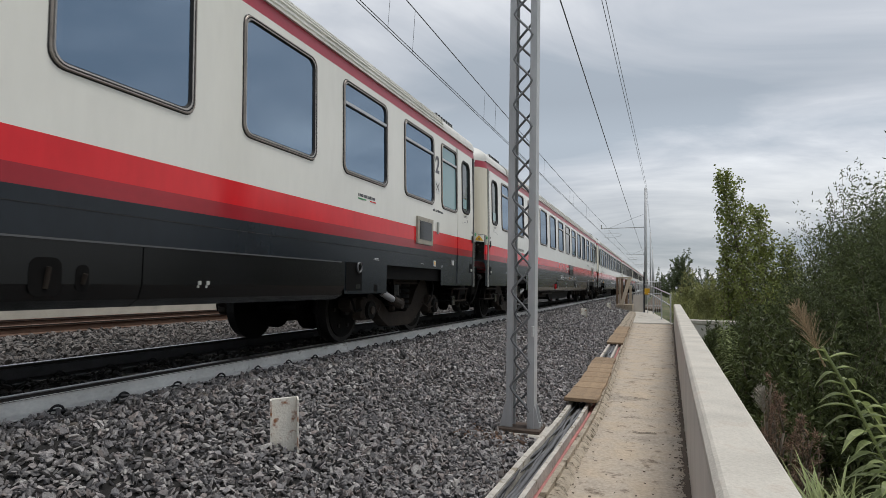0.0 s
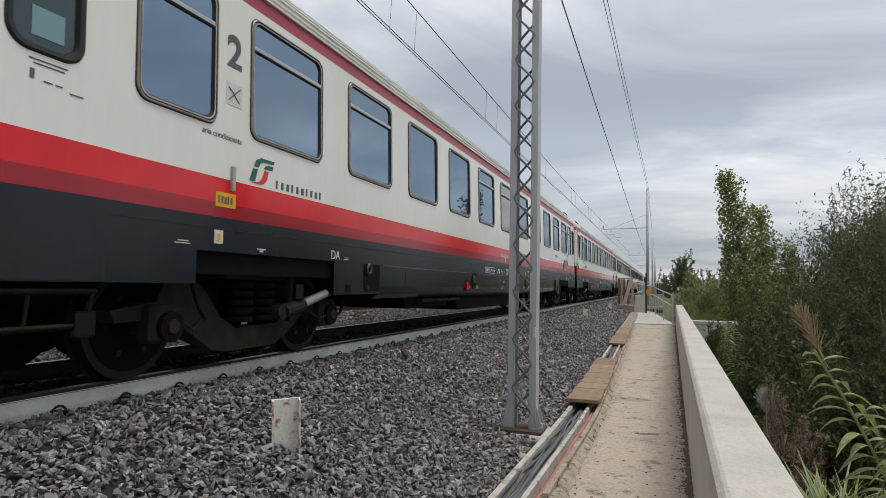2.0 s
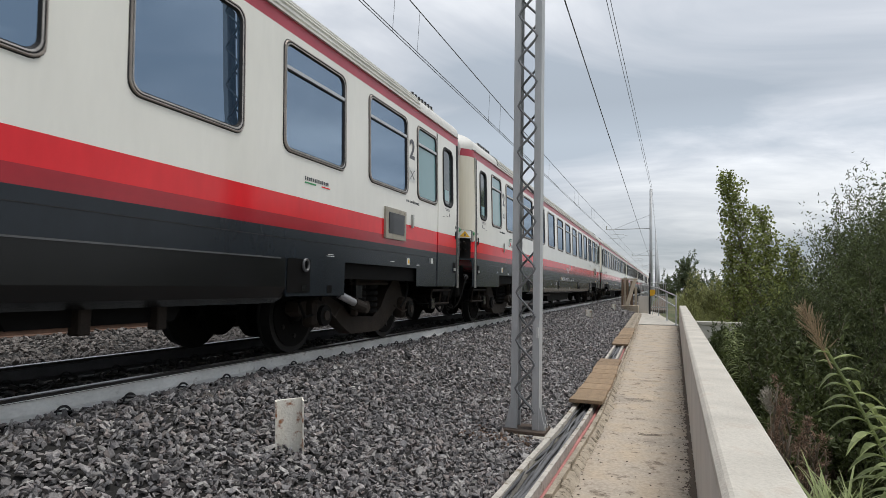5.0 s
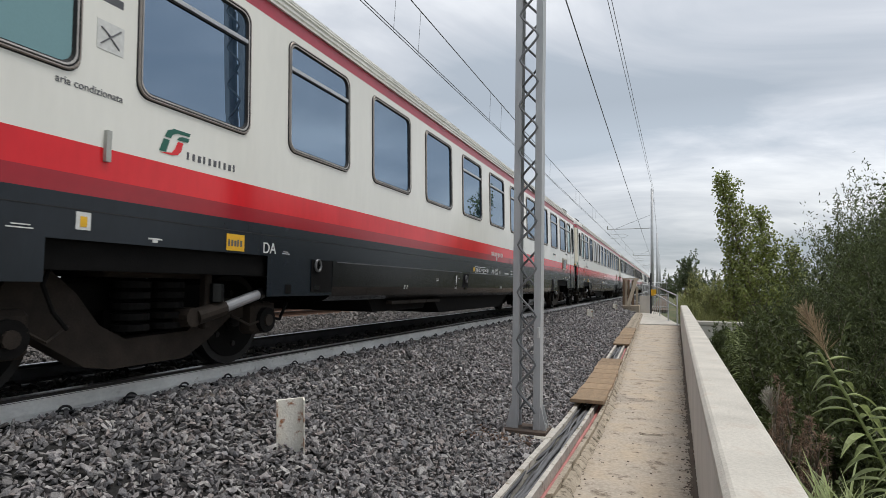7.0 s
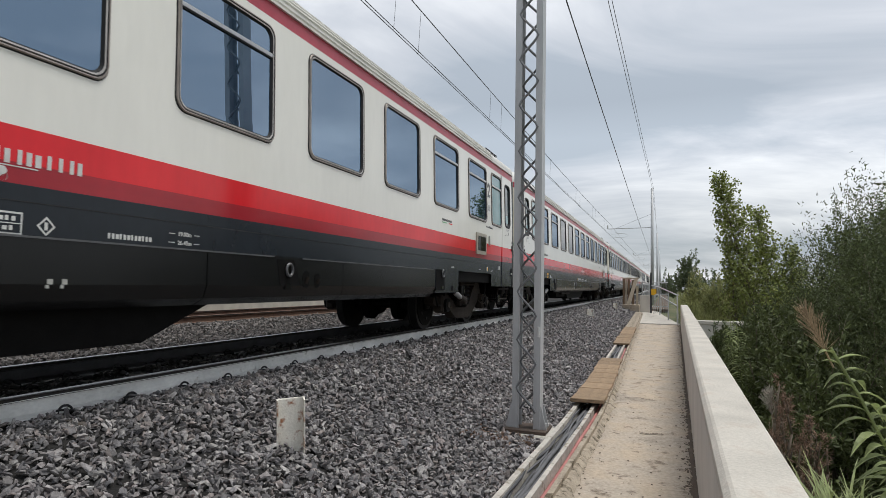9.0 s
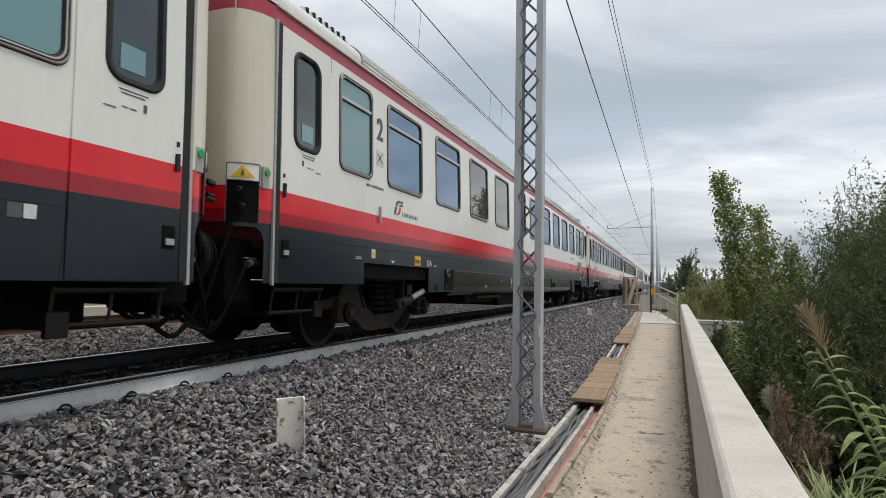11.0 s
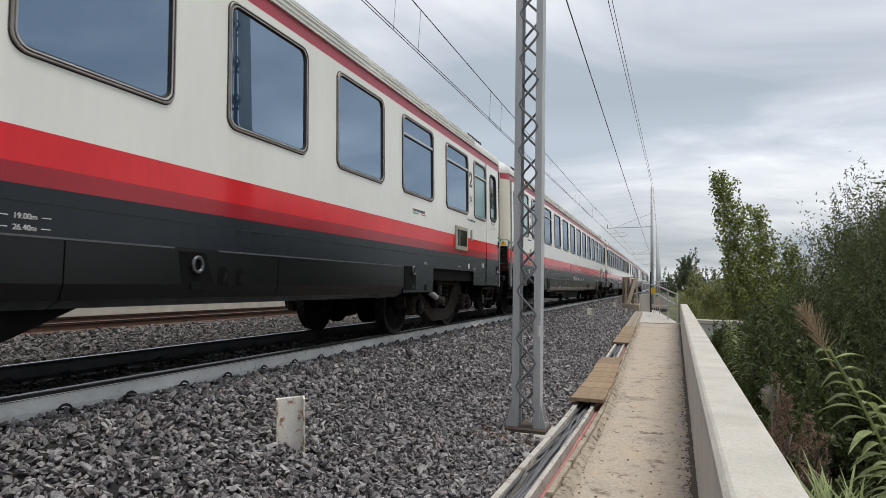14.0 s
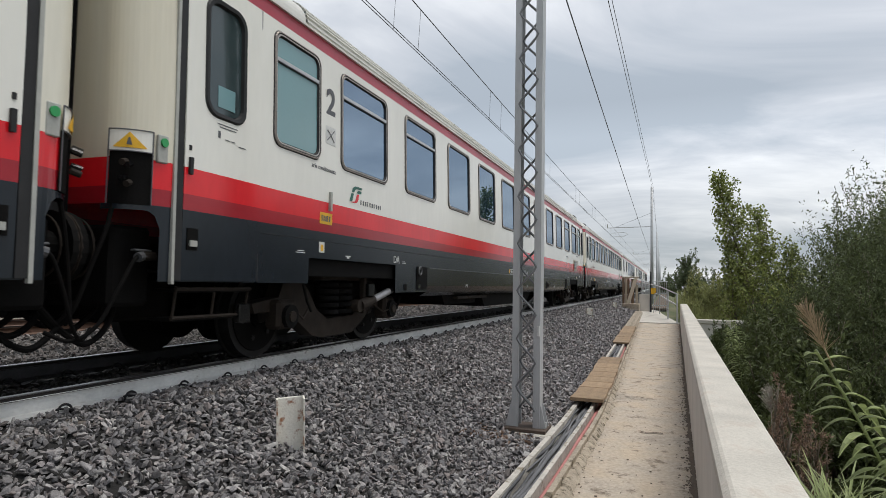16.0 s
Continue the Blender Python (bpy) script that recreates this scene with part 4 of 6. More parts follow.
def make_bogie(c, u, sgn):
    """Bogie with gooseneck side frames, springs, dampers and two wheelsets."""
    b = Build()
    K = lambda x: u + sgn * x
    outline = [(-1.75, 0.60), (-1.70, 0.50), (-1.15, 0.52), (-0.95, 0.40), (-0.62, 0.20), (-0.40, 0.16), (0.35, 0.17), (0.62, 0.30), (0.92, 0.50), (1.50, 0.44), (1.62, 0.50),
               (1.60, 0.62), (0.95, 0.68), (0.60, 0.56), (0.36, 0.40), (-0.28, 0.38), (-0.52, 0.50), (-0.72, 0.74), (-0.92, 0.90), (-1.10, 0.96), (-1.22, 0.82), (-1.30, 0.66)]
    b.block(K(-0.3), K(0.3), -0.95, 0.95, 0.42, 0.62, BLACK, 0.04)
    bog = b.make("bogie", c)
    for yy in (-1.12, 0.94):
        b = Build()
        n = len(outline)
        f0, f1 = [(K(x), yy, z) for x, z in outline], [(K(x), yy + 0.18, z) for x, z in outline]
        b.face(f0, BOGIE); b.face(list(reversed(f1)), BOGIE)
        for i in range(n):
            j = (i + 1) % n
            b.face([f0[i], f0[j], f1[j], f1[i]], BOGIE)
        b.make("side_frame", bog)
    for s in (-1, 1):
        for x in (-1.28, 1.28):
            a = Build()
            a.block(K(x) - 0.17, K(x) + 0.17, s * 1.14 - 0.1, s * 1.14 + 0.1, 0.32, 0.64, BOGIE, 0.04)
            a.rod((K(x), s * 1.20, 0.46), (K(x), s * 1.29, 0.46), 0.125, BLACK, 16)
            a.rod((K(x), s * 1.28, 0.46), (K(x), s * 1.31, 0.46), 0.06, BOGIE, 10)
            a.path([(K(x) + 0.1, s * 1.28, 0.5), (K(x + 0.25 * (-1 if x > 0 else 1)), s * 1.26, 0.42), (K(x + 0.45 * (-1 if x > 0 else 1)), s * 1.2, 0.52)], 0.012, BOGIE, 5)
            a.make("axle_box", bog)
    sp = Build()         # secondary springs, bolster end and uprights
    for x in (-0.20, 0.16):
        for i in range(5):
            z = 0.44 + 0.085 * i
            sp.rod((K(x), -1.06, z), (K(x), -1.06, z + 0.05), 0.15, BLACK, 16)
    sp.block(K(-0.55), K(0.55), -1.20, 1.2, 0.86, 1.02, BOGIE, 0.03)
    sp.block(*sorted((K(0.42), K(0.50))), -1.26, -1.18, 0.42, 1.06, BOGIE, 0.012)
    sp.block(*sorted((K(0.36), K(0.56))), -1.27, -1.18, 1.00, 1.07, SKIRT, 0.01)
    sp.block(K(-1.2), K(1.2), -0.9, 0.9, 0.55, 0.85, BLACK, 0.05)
    sp.make("spring_nest", bog)
    d = Build()
    d.rod((K(0.30), -1.26, 0.53), (K(0.62), -1.28, 0.60), 0.075, BOGIE, 12)
    d.rod((K(0.55), -1.29, 0.585), (K(1.06), -1.31, 0.715), 0.050, SILVER, 14)
    d.rod((K(1.06), -1.31, 0.715), (K(1.12), -1.31, 0.73), 0.058, SKIRT, 14)
    d.rod((K(0.25), -1.30, 0.53), (K(0.25), -1.14, 0.53), 0.085, BOGIE, 12)
    d.rod((K(0.52), -1.29, 0.66), (K(0.52), -1.29, 0.82), 0.065, SKIRT, 12)
    d.make("yaw_damper", bog, "silver tubular damper")
    br = Build()
    br.rod((K(-0.92), -1.20, 1.02), (K(-0.92), -1.32, 1.02), 0.085, SILVERBOX, 16)
    br.rod((K(-0.92), -1.322, 1.02), (K(-0.92), -1.33, 1.02), 0.060, BLACK, 16)
    br.path([(K(-1.02), -1.28, 0.98), (K(-1.1), -1.3, 0.80), (K(-1.02), -1.3, 0.62), (K(-0.9), -1.28, 0.50)], 0.016, BLACK, 6)
    br.rod((K(-0.62), -1.24, 1.0), (K(-0.78), -1.30, 0.95), 0.035, SILVERBOX, 8)
    br.make("brake_fitting", bog)
    br = Build()
    br.path([(K(1.25), -1.2, 0.70), (K(1.35), -1.2, 0.48), (K(1.6), -1.2, 0.45), (K(1.72), -1.2, 0.62)], 0.018, BLACK, 6)
    br.make("brake_hose", bog)
    wheels = []
    for x in (-1.28, 1.28):
        w = Build()
        for s in (-1, 1):
            w.rod((0, s * 0.69, 0), (0, s * 0.82, 0), 0.46, STEEL, 40)
            w.rod((0, s * 0.665, 0), (0, s * 0.69, 0), 0.487, STEEL, 40)
            w.rod((0, s * 0.82, 0), (0, s * 0.835, 0), 0.39, BLACK, 32)
            w.rod((0, s * 0.83, 0), (0, s * 0.87, 0), 0.13, BLACK, 20)
            for k in range(6):
                an = k * math.pi / 3
                w.rod((0.26 * math.cos(an), s * 0.834, 0.26 * math.sin(an)), (0.26 * math.cos(an), s * 0.85, 0.26 * math.sin(an)), 0.03, STEEL, 6)
        w.rod((0, -0.9, 0), (0, 0.9, 0), 0.085, STEEL, 12)
        for s in (-0.3, 0.3):
            w.rod((0, s - 0.06, 0), (0, s + 0.06, 0), 0.30, BLACK, 24)
        o = w.make("wheelset", bog)
        o.location = (K(x), 0, 0.46)


def make_skirts(c, tail):
    """Low fairings between the bogies, the equipment behind them and the trim lines."""
    x0, x1 = 6.0, LENGTH - 6.0
    prof = [(-1.415, 1.10), (-1.415, 0.80), (-1.38, 0.69), (-1.28, 0.63), (1.28, 0.63), (1.38, 0.69), (1.415, 0.80), (1.415, 1.10)]
    cuts = [x0, 6.9, 9.2, 11.1, 13.0, 15.0, 17.3, x1]
    for a, e in zip(cuts, cuts[1:]):
        b = Build()
        b.sweep(prof, a + 0.006, e - 0.006, SKIRT)
        b.make("skirt_panel", c)
    hooks = {0: (), 1: (10.43, 15.57), 2: (10.99, 16.17), 3: (10.96, 16.17)}[tail]
    stops = [x0 + 0.1] + [u + d for u in hooks for d in (-0.25, 0.25)] + [x1 - 0.1]
    for a, e in zip(stops[::2], stops[1::2]):
        b = Build()
        plate(b, a, e, 1.085, 1.098, 0.014, TRIM)
        b.make("trim_strip", c)
    b = Build()
    plate(b, 1.66, LENGTH - 1.66, 1.300, 1.307, 0.003, RUBBER)
    b.make("panel_line", c)
    boxes = [((7.4, 7.6, 9.5, 9.7), 0.44), ((9.9, 10.3, 14.6, 15.42), 0.335)]
    if tail == 1:
        boxes += [((16.3, 16.4, 17.4, 17.5), 0.50), ((17.7, 17.8, 19.2, 19.3), 0.50)]
    for low, foot in boxes:
        b = Build()      # tank or battery box with slanted ends
        a0, a1, e1, e0 = low
        ring_ = [(a0, 0.66), (a1, foot), (e1, foot), (e0, 0.66)]
        for y in (-1.14, 1.14):
            b.face([(x, y, z) for x, z in (ring_ if y < 0 else ring_[::-1])], BLACK)
        for (xa, za), (xb, zb) in zip(ring_, ring_[1:]):
            b.face([(xa, -1.14, za), (xa, 1.14, za), (xb, 1.14, zb), (xb, -1.14, zb)], BLACK)
        b.make("underfloor_box", c)
    for k in range(3):   # pale edge of the tray below the fairing
        b = Build()
        b.block(7.9 + 0.68 * k, 8.56 + 0.68 * k, -1.30, -1.20, 0.545, 0.60, BOGIE, 0.008)
        b.make("tray_edge", c)
    for u in (16.9, 17.6, 18.3, 19.0) if tail == 1 else ():
        b = Build()
        b.block(u - 0.05, u + 0.05, -1.22, -1.10, 0.44, 0.66, BOGIE, 0.012)
        b.make("hanger_bracket", c)
    # hooks in slanted recesses, hand recesses and small openings, their shade flat black patches
    for u, z in [(u, 0.965) for u in hooks] + [(5.66, 1.035), (LENGTH - 5.66, 1.035)]:
        k = 1 if u < LENGTH / 2 else -1
        b = Build()
        if z > 1:
            flat(b, [(u - k * 0.11, 0.74), (u + k * 0.32, 0.74), (u + k * 0.32, 1.10), (u - k * 0.11, 1.10)][::k], 0.008, BLACK)
        else:
            flat(b, [(u - k * 0.22, 0.80), (u + k * 0.14, 0.80), (u + k * 0.20, 1.07), (u - k * 0.10, 1.07)][::k], 0.008, BLACK)
        b.make("fairing_recess", c)
        b = Build()
        b.hose([(u + 0.055 * math.cos(q), -1.435, z + 0.062 * math.sin(q)) for q in [i * math.pi / 4 for i in range(9)]], 0.015, TRIM, 6, 2)
        b.make("recess_ring", c)
        b = Build()
        plate(b, u - 0.05, u + 0.05, 0.76, 0.82, 0.012, SKIRT, 0.0)
        b.make("ring_bracket", c)
    for u, w, z0, z1, filled in {0: ((16.54, 0.11, 0.72, 0.97, None), (16.80, 0.05, 0.75, 0.93, None)), 1: ((9.98, 0.12, 0.72, 0.96, RED),),
                                 2: ((16.50, 0.06, 0.78, 0.96, None), (16.72, 0.05, 0.78, 0.94, None)), 3: ((16.50, 0.06, 0.78, 0.96, None), (16.72, 0.05, 0.78, 0.94, None))}[tail]:
        b = Build()
        # flat black patch drawn for the shade inside the opening
        flat(b, rounded(u - w, u + w, z0, z1, min(w, 0.07) * 0.9), 0.008, BLACK)
        b.make("fairing_recess", c)
        b = Build()
        if filled:
            b.rod((u - 0.015, -1.43, z0 + 0.025), (u - 0.01, -1.43, z1 - 0.05), 0.032, filled, 12)
            b.make("fire_bottle", c, "red cylinder in a dark recess")
        else:
            b.rod((u, -1.42, z0 + 0.05), (u + 0.006, -1.44, z1 - 0.06), 0.016, BOGIE, 8)
            b.make("recess_handle", c)
    for u, w, z, m in {0: (), 1: ((12.65, 0.09, 0.958, GREENMK), (13.02, 0.08, 0.942, PALE)), 2: ((12.46, 0.08, 0.94, SKIRT),), 3: ((12.47, 0.09, 0.90, GREENMK),)}[tail]:
        b = Build()
        plate(b, u - w, u + w, z - 0.046, z + 0.046, 0.005, BLACK)
        b.make("indicator_recess", c)
        b = Build()
        plate(b, u - w * 0.75, u - w * 0.05, z - 0.032, z + 0.032, 0.007, m)
        b.make("indicator", c)
    if tail == 1:        # small intake low on the fairing
        for i in range(6):
            b = Build()
            plate(b, 16.36, 16.68, 0.80 + 0.024 * i, 0.811 + 0.024 * i, 0.012, BLACK, 0.0)
            b.make("louvre", c)
    for u in (5.13, LENGTH - 5.13):
        b = Build()
        plate(b, u - 0.05, u + 0.05, 0.73, 0.82, 0.006, BLACK)
        b.make("hatch", c)


def bars(name, c, rows, material, label, out=0.004):
    b = Build()
    for x0, x1, z0, z1 in rows:
        plate(b, x0, x1, z0, z1, out, material)
    ob = b.make(name, c, label)
    return tagged(ob, kind="stuff") if len(rows) > 1 else ob


def word(x0, x1, z0, z1, n, thick=0.6):
    """A run of small upright bars standing for unreadable letters."""
    w = (x1 - x0) / n
    return [(x0 + i * w, x0 + i * w + w * (thick + 0.1 * ((i * 7) % 3 - 1)), z0, z1 - (z1 - z0) * 0.06 * (i % 3)) for i in range(n)]


def make_marks(c, style):
    L_ = LENGTH
    for u in (2.92, 23.655):
        letters("class_number", "2", 0.42, INK, c, Matrix.Translation((u, -half_width(2.95) - 0.003, 2.80)) @ pose(0, 0, 0, 90, 0, 0), "dark grey class numeral")
        b = Build()
        plate(b, u - 0.11, u + 0.11, 2.44, 2.65, 0.003, PALE)
        for p, q in (((-0.08, 2.48), (0.08, 2.62)), ((0.07, 2.48), (-0.02, 2.56)), ((-0.08, 2.60), (0.0, 2.55))):
            b.rod(side(u + p[0], p[1], 0.004), side(u + q[0], q[1], 0.004), 0.006, INK, 4)
        tagged(b.make("pictogram", c), kind="stuff")
    # operator's emblem and name as plain shapes
    for nm, m, pts in (("emblem_green", EMGREEN, ((3.22, 1.945), (3.25, 2.01), (3.33, 2.045), (3.545, 2.045), (3.53, 2.012), (3.37, 2.008), (3.32, 1.985), (3.295, 1.945))),
                       ("emblem_green", EMGREEN, ((3.37, 1.945), (3.40, 1.978), (3.44, 1.99), (3.53, 1.99), (3.515, 1.95))),
                       ("emblem_green", EMGREEN, ((3.16, 1.80), (3.245, 1.80), (3.285, 1.925), (3.21, 1.925))),
                       ("emblem_red", RED, ((3.17, 1.786), (3.32, 1.782), (3.39, 1.80), (3.43, 1.84), (3.455, 1.93), (3.385, 1.93), (3.35, 1.85), (3.31, 1.808)))):
        b = Build()
        flat(b, pts if style == 1 else [(3.38 + (x - 3.16) * 0.83, 1.83 + (z - 1.782) * 0.82) for x, z in pts], 0.004, m)
        b.make(nm, c)
    bars("operator_name", c, word(3.58, 4.49, 1.787, 1.868, 10, 0.42) if style == 1 else word(3.67, 4.29, 1.83, 1.892, 10, 0.42), INK, "dark grey bars of a name")
    bars("train_name", c, word(L_ - 5.70, L_ - 5.20, 1.965, 2.005, 13), INK, "small dark bars over a green, white and red line")
    bars("name_underline", c, [(L_ - 5.70, L_ - 5.48, 1.93, 1.945)], GREENMK, "")
    bars("name_underline", c, [(L_ - 5.36, L_ - 5.18, 1.93, 1.945)], RED, "")
    letters("lettering", "aria condizionata", 0.075, INK, c, Matrix.Translation((2.78, -half_width(2.13) - 0.002, 2.11)) @ pose(0, 0, 0, 90, 0, 0), "small dark lettering")
    letters("lettering", "aria condizionata", 0.075, INK, c, Matrix.Translation((23.68, -half_width(2.13) - 0.002, 2.10)) @ pose(0, 0, 0, 90, 0, 0), "small dark lettering")
    # lifting marks and small plates along the grey band
    bars("data_mark", c, [(2.30, 2.42, 1.165, 1.173), (2.27, 2.44, 1.145, 1.153), (3.32, 3.45, 1.150, 1.162), (3.36, 3.41, 1.128, 1.148), (5.03, 5.11, 1.15, 1.157), (5.01, 5.14, 1.13, 1.138)], PALE, "small white lettering bars")
    bars("data_mark", c, [(L_ - 5.18, L_ - 5.06, 1.175, 1.182), (L_ - 5.20, L_ - 5.04, 1.155, 1.162), (L_ - 3.48, L_ - 3.36, 1.165, 1.174), (L_ - 2.50, L_ - 2.42, 1.165, 1.172), (L_ - 2.53, L_ - 2.41, 1.145, 1.152)], PALE, "")
    bars("brake_plate", c, [(2.72, 2.83, 1.17, 1.29)], PALE, "small white plate")
    bars("brake_plate", c, [(2.75, 2.80, 1.19, 1.26)], YELLOW, "", 0.007)
    bars("brake_plate", c, [(L_ - 2.90, L_ - 2.80, 1.145, 1.245)], PALE, "")
    bars("brake_plate", c, [(L_ - 2.87, L_ - 2.82, 1.165, 1.225)], YELLOW, "", 0.007)
    bars("brake_plate", c, [(L_ - 1.90, L_ - 1.82, 1.20, 1.29)], PALE, "")
    bars("brake_plate", c, [(L_ - 2.0, L_ - 1.91, 1.20, 1.29)], TRIM, "")
    bars("sign_plate", c, [(4.18, 4.42, 1.12, 1.27)] if style in (2, 3) else [(2.72, 2.98, 1.50, 1.63)], YELLOW, "yellow plate with dark bars")
    bars("sign_mark", c, word(4.2, 4.4, 1.16, 1.22, 5) if style in (2, 3) else word(2.75, 2.95, 1.53, 1.60, 5), INK, "", 0.007)
    letters("jack_mark", "DA", 0.15, PALE, c, Matrix.Translation((4.80, -1.413, 1.125)) @ pose(0, 0, 0, 90, 0, 0), "white lettering")
    bars("grab_bar", c, [(2.90, 2.94, 1.66, 1.88)], SILVERBOX, "grey upright grab bar", 0.03)
    bars("grab_bar", c, [(L_ - 2.77, L_ - 2.72, 1.72, 1.92)], SILVERBOX, "grey upright grab bar", 0.03)
    # destination display
    b = Build()
    d0, d1 = L_ - 3.72, L_ - 3.02
    plate(b, d0, d1, 1.49, 1.93, 0.03, DISPLAYFRAME)
    disp = b.make("destination_display", c, "silver framed dark display")
    b = Build()
    plate(b, d0 + 0.09, d1 - 0.07, 1.565, 1.865, 0.034, DISPLAYPANE)
    b.make("display_pane", disp)
    b = Build()
    plate(b, d0 + 0.10, d0 + 0.24, 1.575, 1.855, 0.037, SKIRT)
    b.make("display_blind", disp)
    # running number as bars in its groups, class letter under it
    if style == 1:
        n0, zn, gear, spk, p0, d0, zm, dim = 12.69, 1.585, 12.48, 12.78, 11.33, 13.21, 1.19, 14.63
    else:
        n0, zn, gear, spk, p0, d0, zm, dim = 12.84, 1.567, 12.97, 12.54, 11.62, 13.17, 1.165, 14.57
    rows, at = [], n0
    for n in (2, 2, 2, 2, 3, 1, 1, 2):
        rows += word(at, at + 0.055 * n, zn - 0.045, zn + 0.045, n)
        at += 0.055 * n + 0.022
    bars("running_number", c, rows, PALE, "white bars of a running number")
    bars("number_underline", c, [(n0 + 0.28, n0 + 0.66, zn - 0.062, zn - 0.055)], PALE, "")
    letters("class_letter", "B", 0.10, PALE, c, Matrix.Translation((n0 + 0.44, -1.413, zn - 0.145)) @ pose(0, 0, 0, 90, 0, 0), "white lettering")
    # framed data panels
    for x0, x1 in ((p0, p0 + 0.83), (d0, d0 + 0.25)):
        b = Build()
        plate(b, x0, x1, zm - 0.068, zm + 0.07, 0.003, PALE)
        panel = b.make("data_panel", c, "white framed data panel")
        b = Build()
        plate(b, x0 + 0.012, x1 - 0.012, zm - 0.056, zm + 0.058, 0.005, GREY)
        b.make("panel_field", panel)
        if x1 - x0 > 0.5:
            letters("lettering", "200 RIC", 0.105, PALE, panel, Matrix.Translation((x0 + 0.22, -1.4155, zm - 0.036)) @ pose(0, 0, 0, 90, 0, 0), "white lettering")
            rows = word(x0 + 0.45, x0 + 0.52, zm - 0.01, zm + 0.03, 2) + [(x0 + 0.55, x0 + 0.64, zm + 0.025 - 0.022 * k, zm + 0.036 - 0.022 * k) for k in range(4)]
            rows += word(x0 + 0.67, x0 + 0.80, zm - 0.02, zm + 0.025, 4)
        else:
            rows = [(x0 + 0.01, x1 - 0.01, zm - 0.003, zm + 0.003)] + word(x0 + 0.03, x1 - 0.03, zm + 0.015, zm + 0.045, 5) + word(x0 + 0.05, x1 - 0.04, zm - 0.042, zm - 0.014, 4)
        b = Build()
        for bx in rows:
            plate(b, *bx, 0.007, PALE)
        tagged(b.make("panel_mark", panel), kind="stuff")
    # pictograms: arch with feet, ringed wedge, diamond and orange plates
    b = Build()
    for k in (-1, 1):
        flat(b, [(gear + k * x, zm + z) for x, z in ((0.0, 0.048), (0.035, 0.042), (0.05, 0.01), (0.075, 0.052), (0.095, 0.045), (0.08, 0.0), (0.115, -0.01), (0.10, -0.05), (0.055, -0.055), (0.035, 0.0), (0.0, 0.025))][::-k], 0.004, PALE)
    b.make("pictogram", c, "white arch-shaped mark")
    b = Build()
    ring(b, rounded(spk - .052, spk + .052, zm - .052, zm + .052, .051), rounded(spk - .040, spk + .040, zm - .040, zm + .040, .039), .004, .004, PALE)
    flat(b, [(spk - .02, zm - .012), (spk + .022, zm - .036), (spk + .022, zm + .036), (spk - .02, zm + .012)], .004, PALE)
    tagged(b.make("pictogram", c, "white ringed mark"), kind="stuff")
    dia = 13.57
    b = Build()
    dm = lambda r: [(dia + r, zm), (dia, zm + r), (dia - r, zm), (dia, zm - r)]
    ring(b, dm(0.062), dm(0.045), .004, .004, PALE)
    plate(b, dia - .010, dia + .010, zm - .025, zm + .025, .004, PALE)
    tagged(b.make("pictogram", c, "white diamond mark"), kind="stuff")
    if style == 1:
        for u, round_ in ((13.02, 0), (13.75, 1), (13.94, 0)):
            b = Build()
            cr = .046 if round_ else .006
            ring(b, rounded(u - .048, u + .048, zm - .05, zm + .05, cr), rounded(u - .036, u + .036, zm - .038, zm + .038, cr * 0.8), .004, .004, ORANGE)
            plate(b, u - .018, u + .018, zm - .022, zm + .022, .004, ORANGE)
            tagged(b.make("pictogram", c, "orange mark"), kind="stuff")
        b = Build()
        flat(b, rounded(15.44, 15.54, zm - .05, zm + .055, .049), 0.005, YELLOW)
        b.make("pictogram", c, "yellow round mark")
        b = Build()
        ring(b, rounded(15.68, 15.95, 1.135, 1.275, .006), rounded(15.695, 15.935, 1.15, 1.26, .006), .004, .004, PALE)
        b.make("label_frame", c, "empty white frame")
        bars("data_mark", c, [(16.02, 16.04, 0.86, 1.02), (15.95, 16.10, 0.83, 0.842), (15.90, 15.94, 0.80, 0.83), (15.97, 16.06, 0.79, 0.802), (16.10, 16.14, 0.80, 0.83)], PALE, "small white lettering bars", 0.010)
    else:
        b = Build()
        flat(b, rounded(11.49, 11.58, zm - .04, zm + .06, .044), 0.005, YELLOW)
        b.make("pictogram", c, "yellow round mark")
    bars("data_mark", c, word(dim - 0.55, dim - 0.16, zm - 0.04, zm + 0.0, 12), PALE, "small white lettering bars")
    for k, text in enumerate(("19.00m", "26.40m")):
        z = zm + 0.045 - 0.07 * k
        letters("lettering", text, 0.05, PALE, c, Matrix.Translation((dim + 0.165, -1.413, z - 0.016)) @ pose(0, 0, 0, 90, 0, 0), "white lettering")
        bars("dimension_arrow", c, [(dim, dim + 0.06, z - 0.003, z + 0.003), (dim + 0.27, dim + 0.33, z - 0.003, z + 0.003)], PALE, "")
    bars("reflector", c, {0: [(18.19, 18.26, 0.91, 0.965)], 1: [(18.21, 18.28, 0.92, 0.97)], 2: [(9.6, 9.66, 0.93, 0.98)], 3: [(9.6, 9.66, 0.93, 0.98)]}[style], PALE, "")
    catches = {0: (8.1, 13.6, 17.95), 1: (10.12, 10.69, 12.85, 15.3), 2: (8.13, 13.66), 3: (8.13, 13.65)}[style]
    for u in catches:
        for d in (-0.05, 0.05):
            b = Build()
            plate(b, u + d - 0.018, u + d + 0.018, 0.80, 0.835, 0.012, SILVERBOX)
            plate(b, u + d - 0.026, u + d - 0.004, 0.775, 0.797, 0.010, SILVERBOX)
            tagged(b.make("catch", c), kind="stuff")
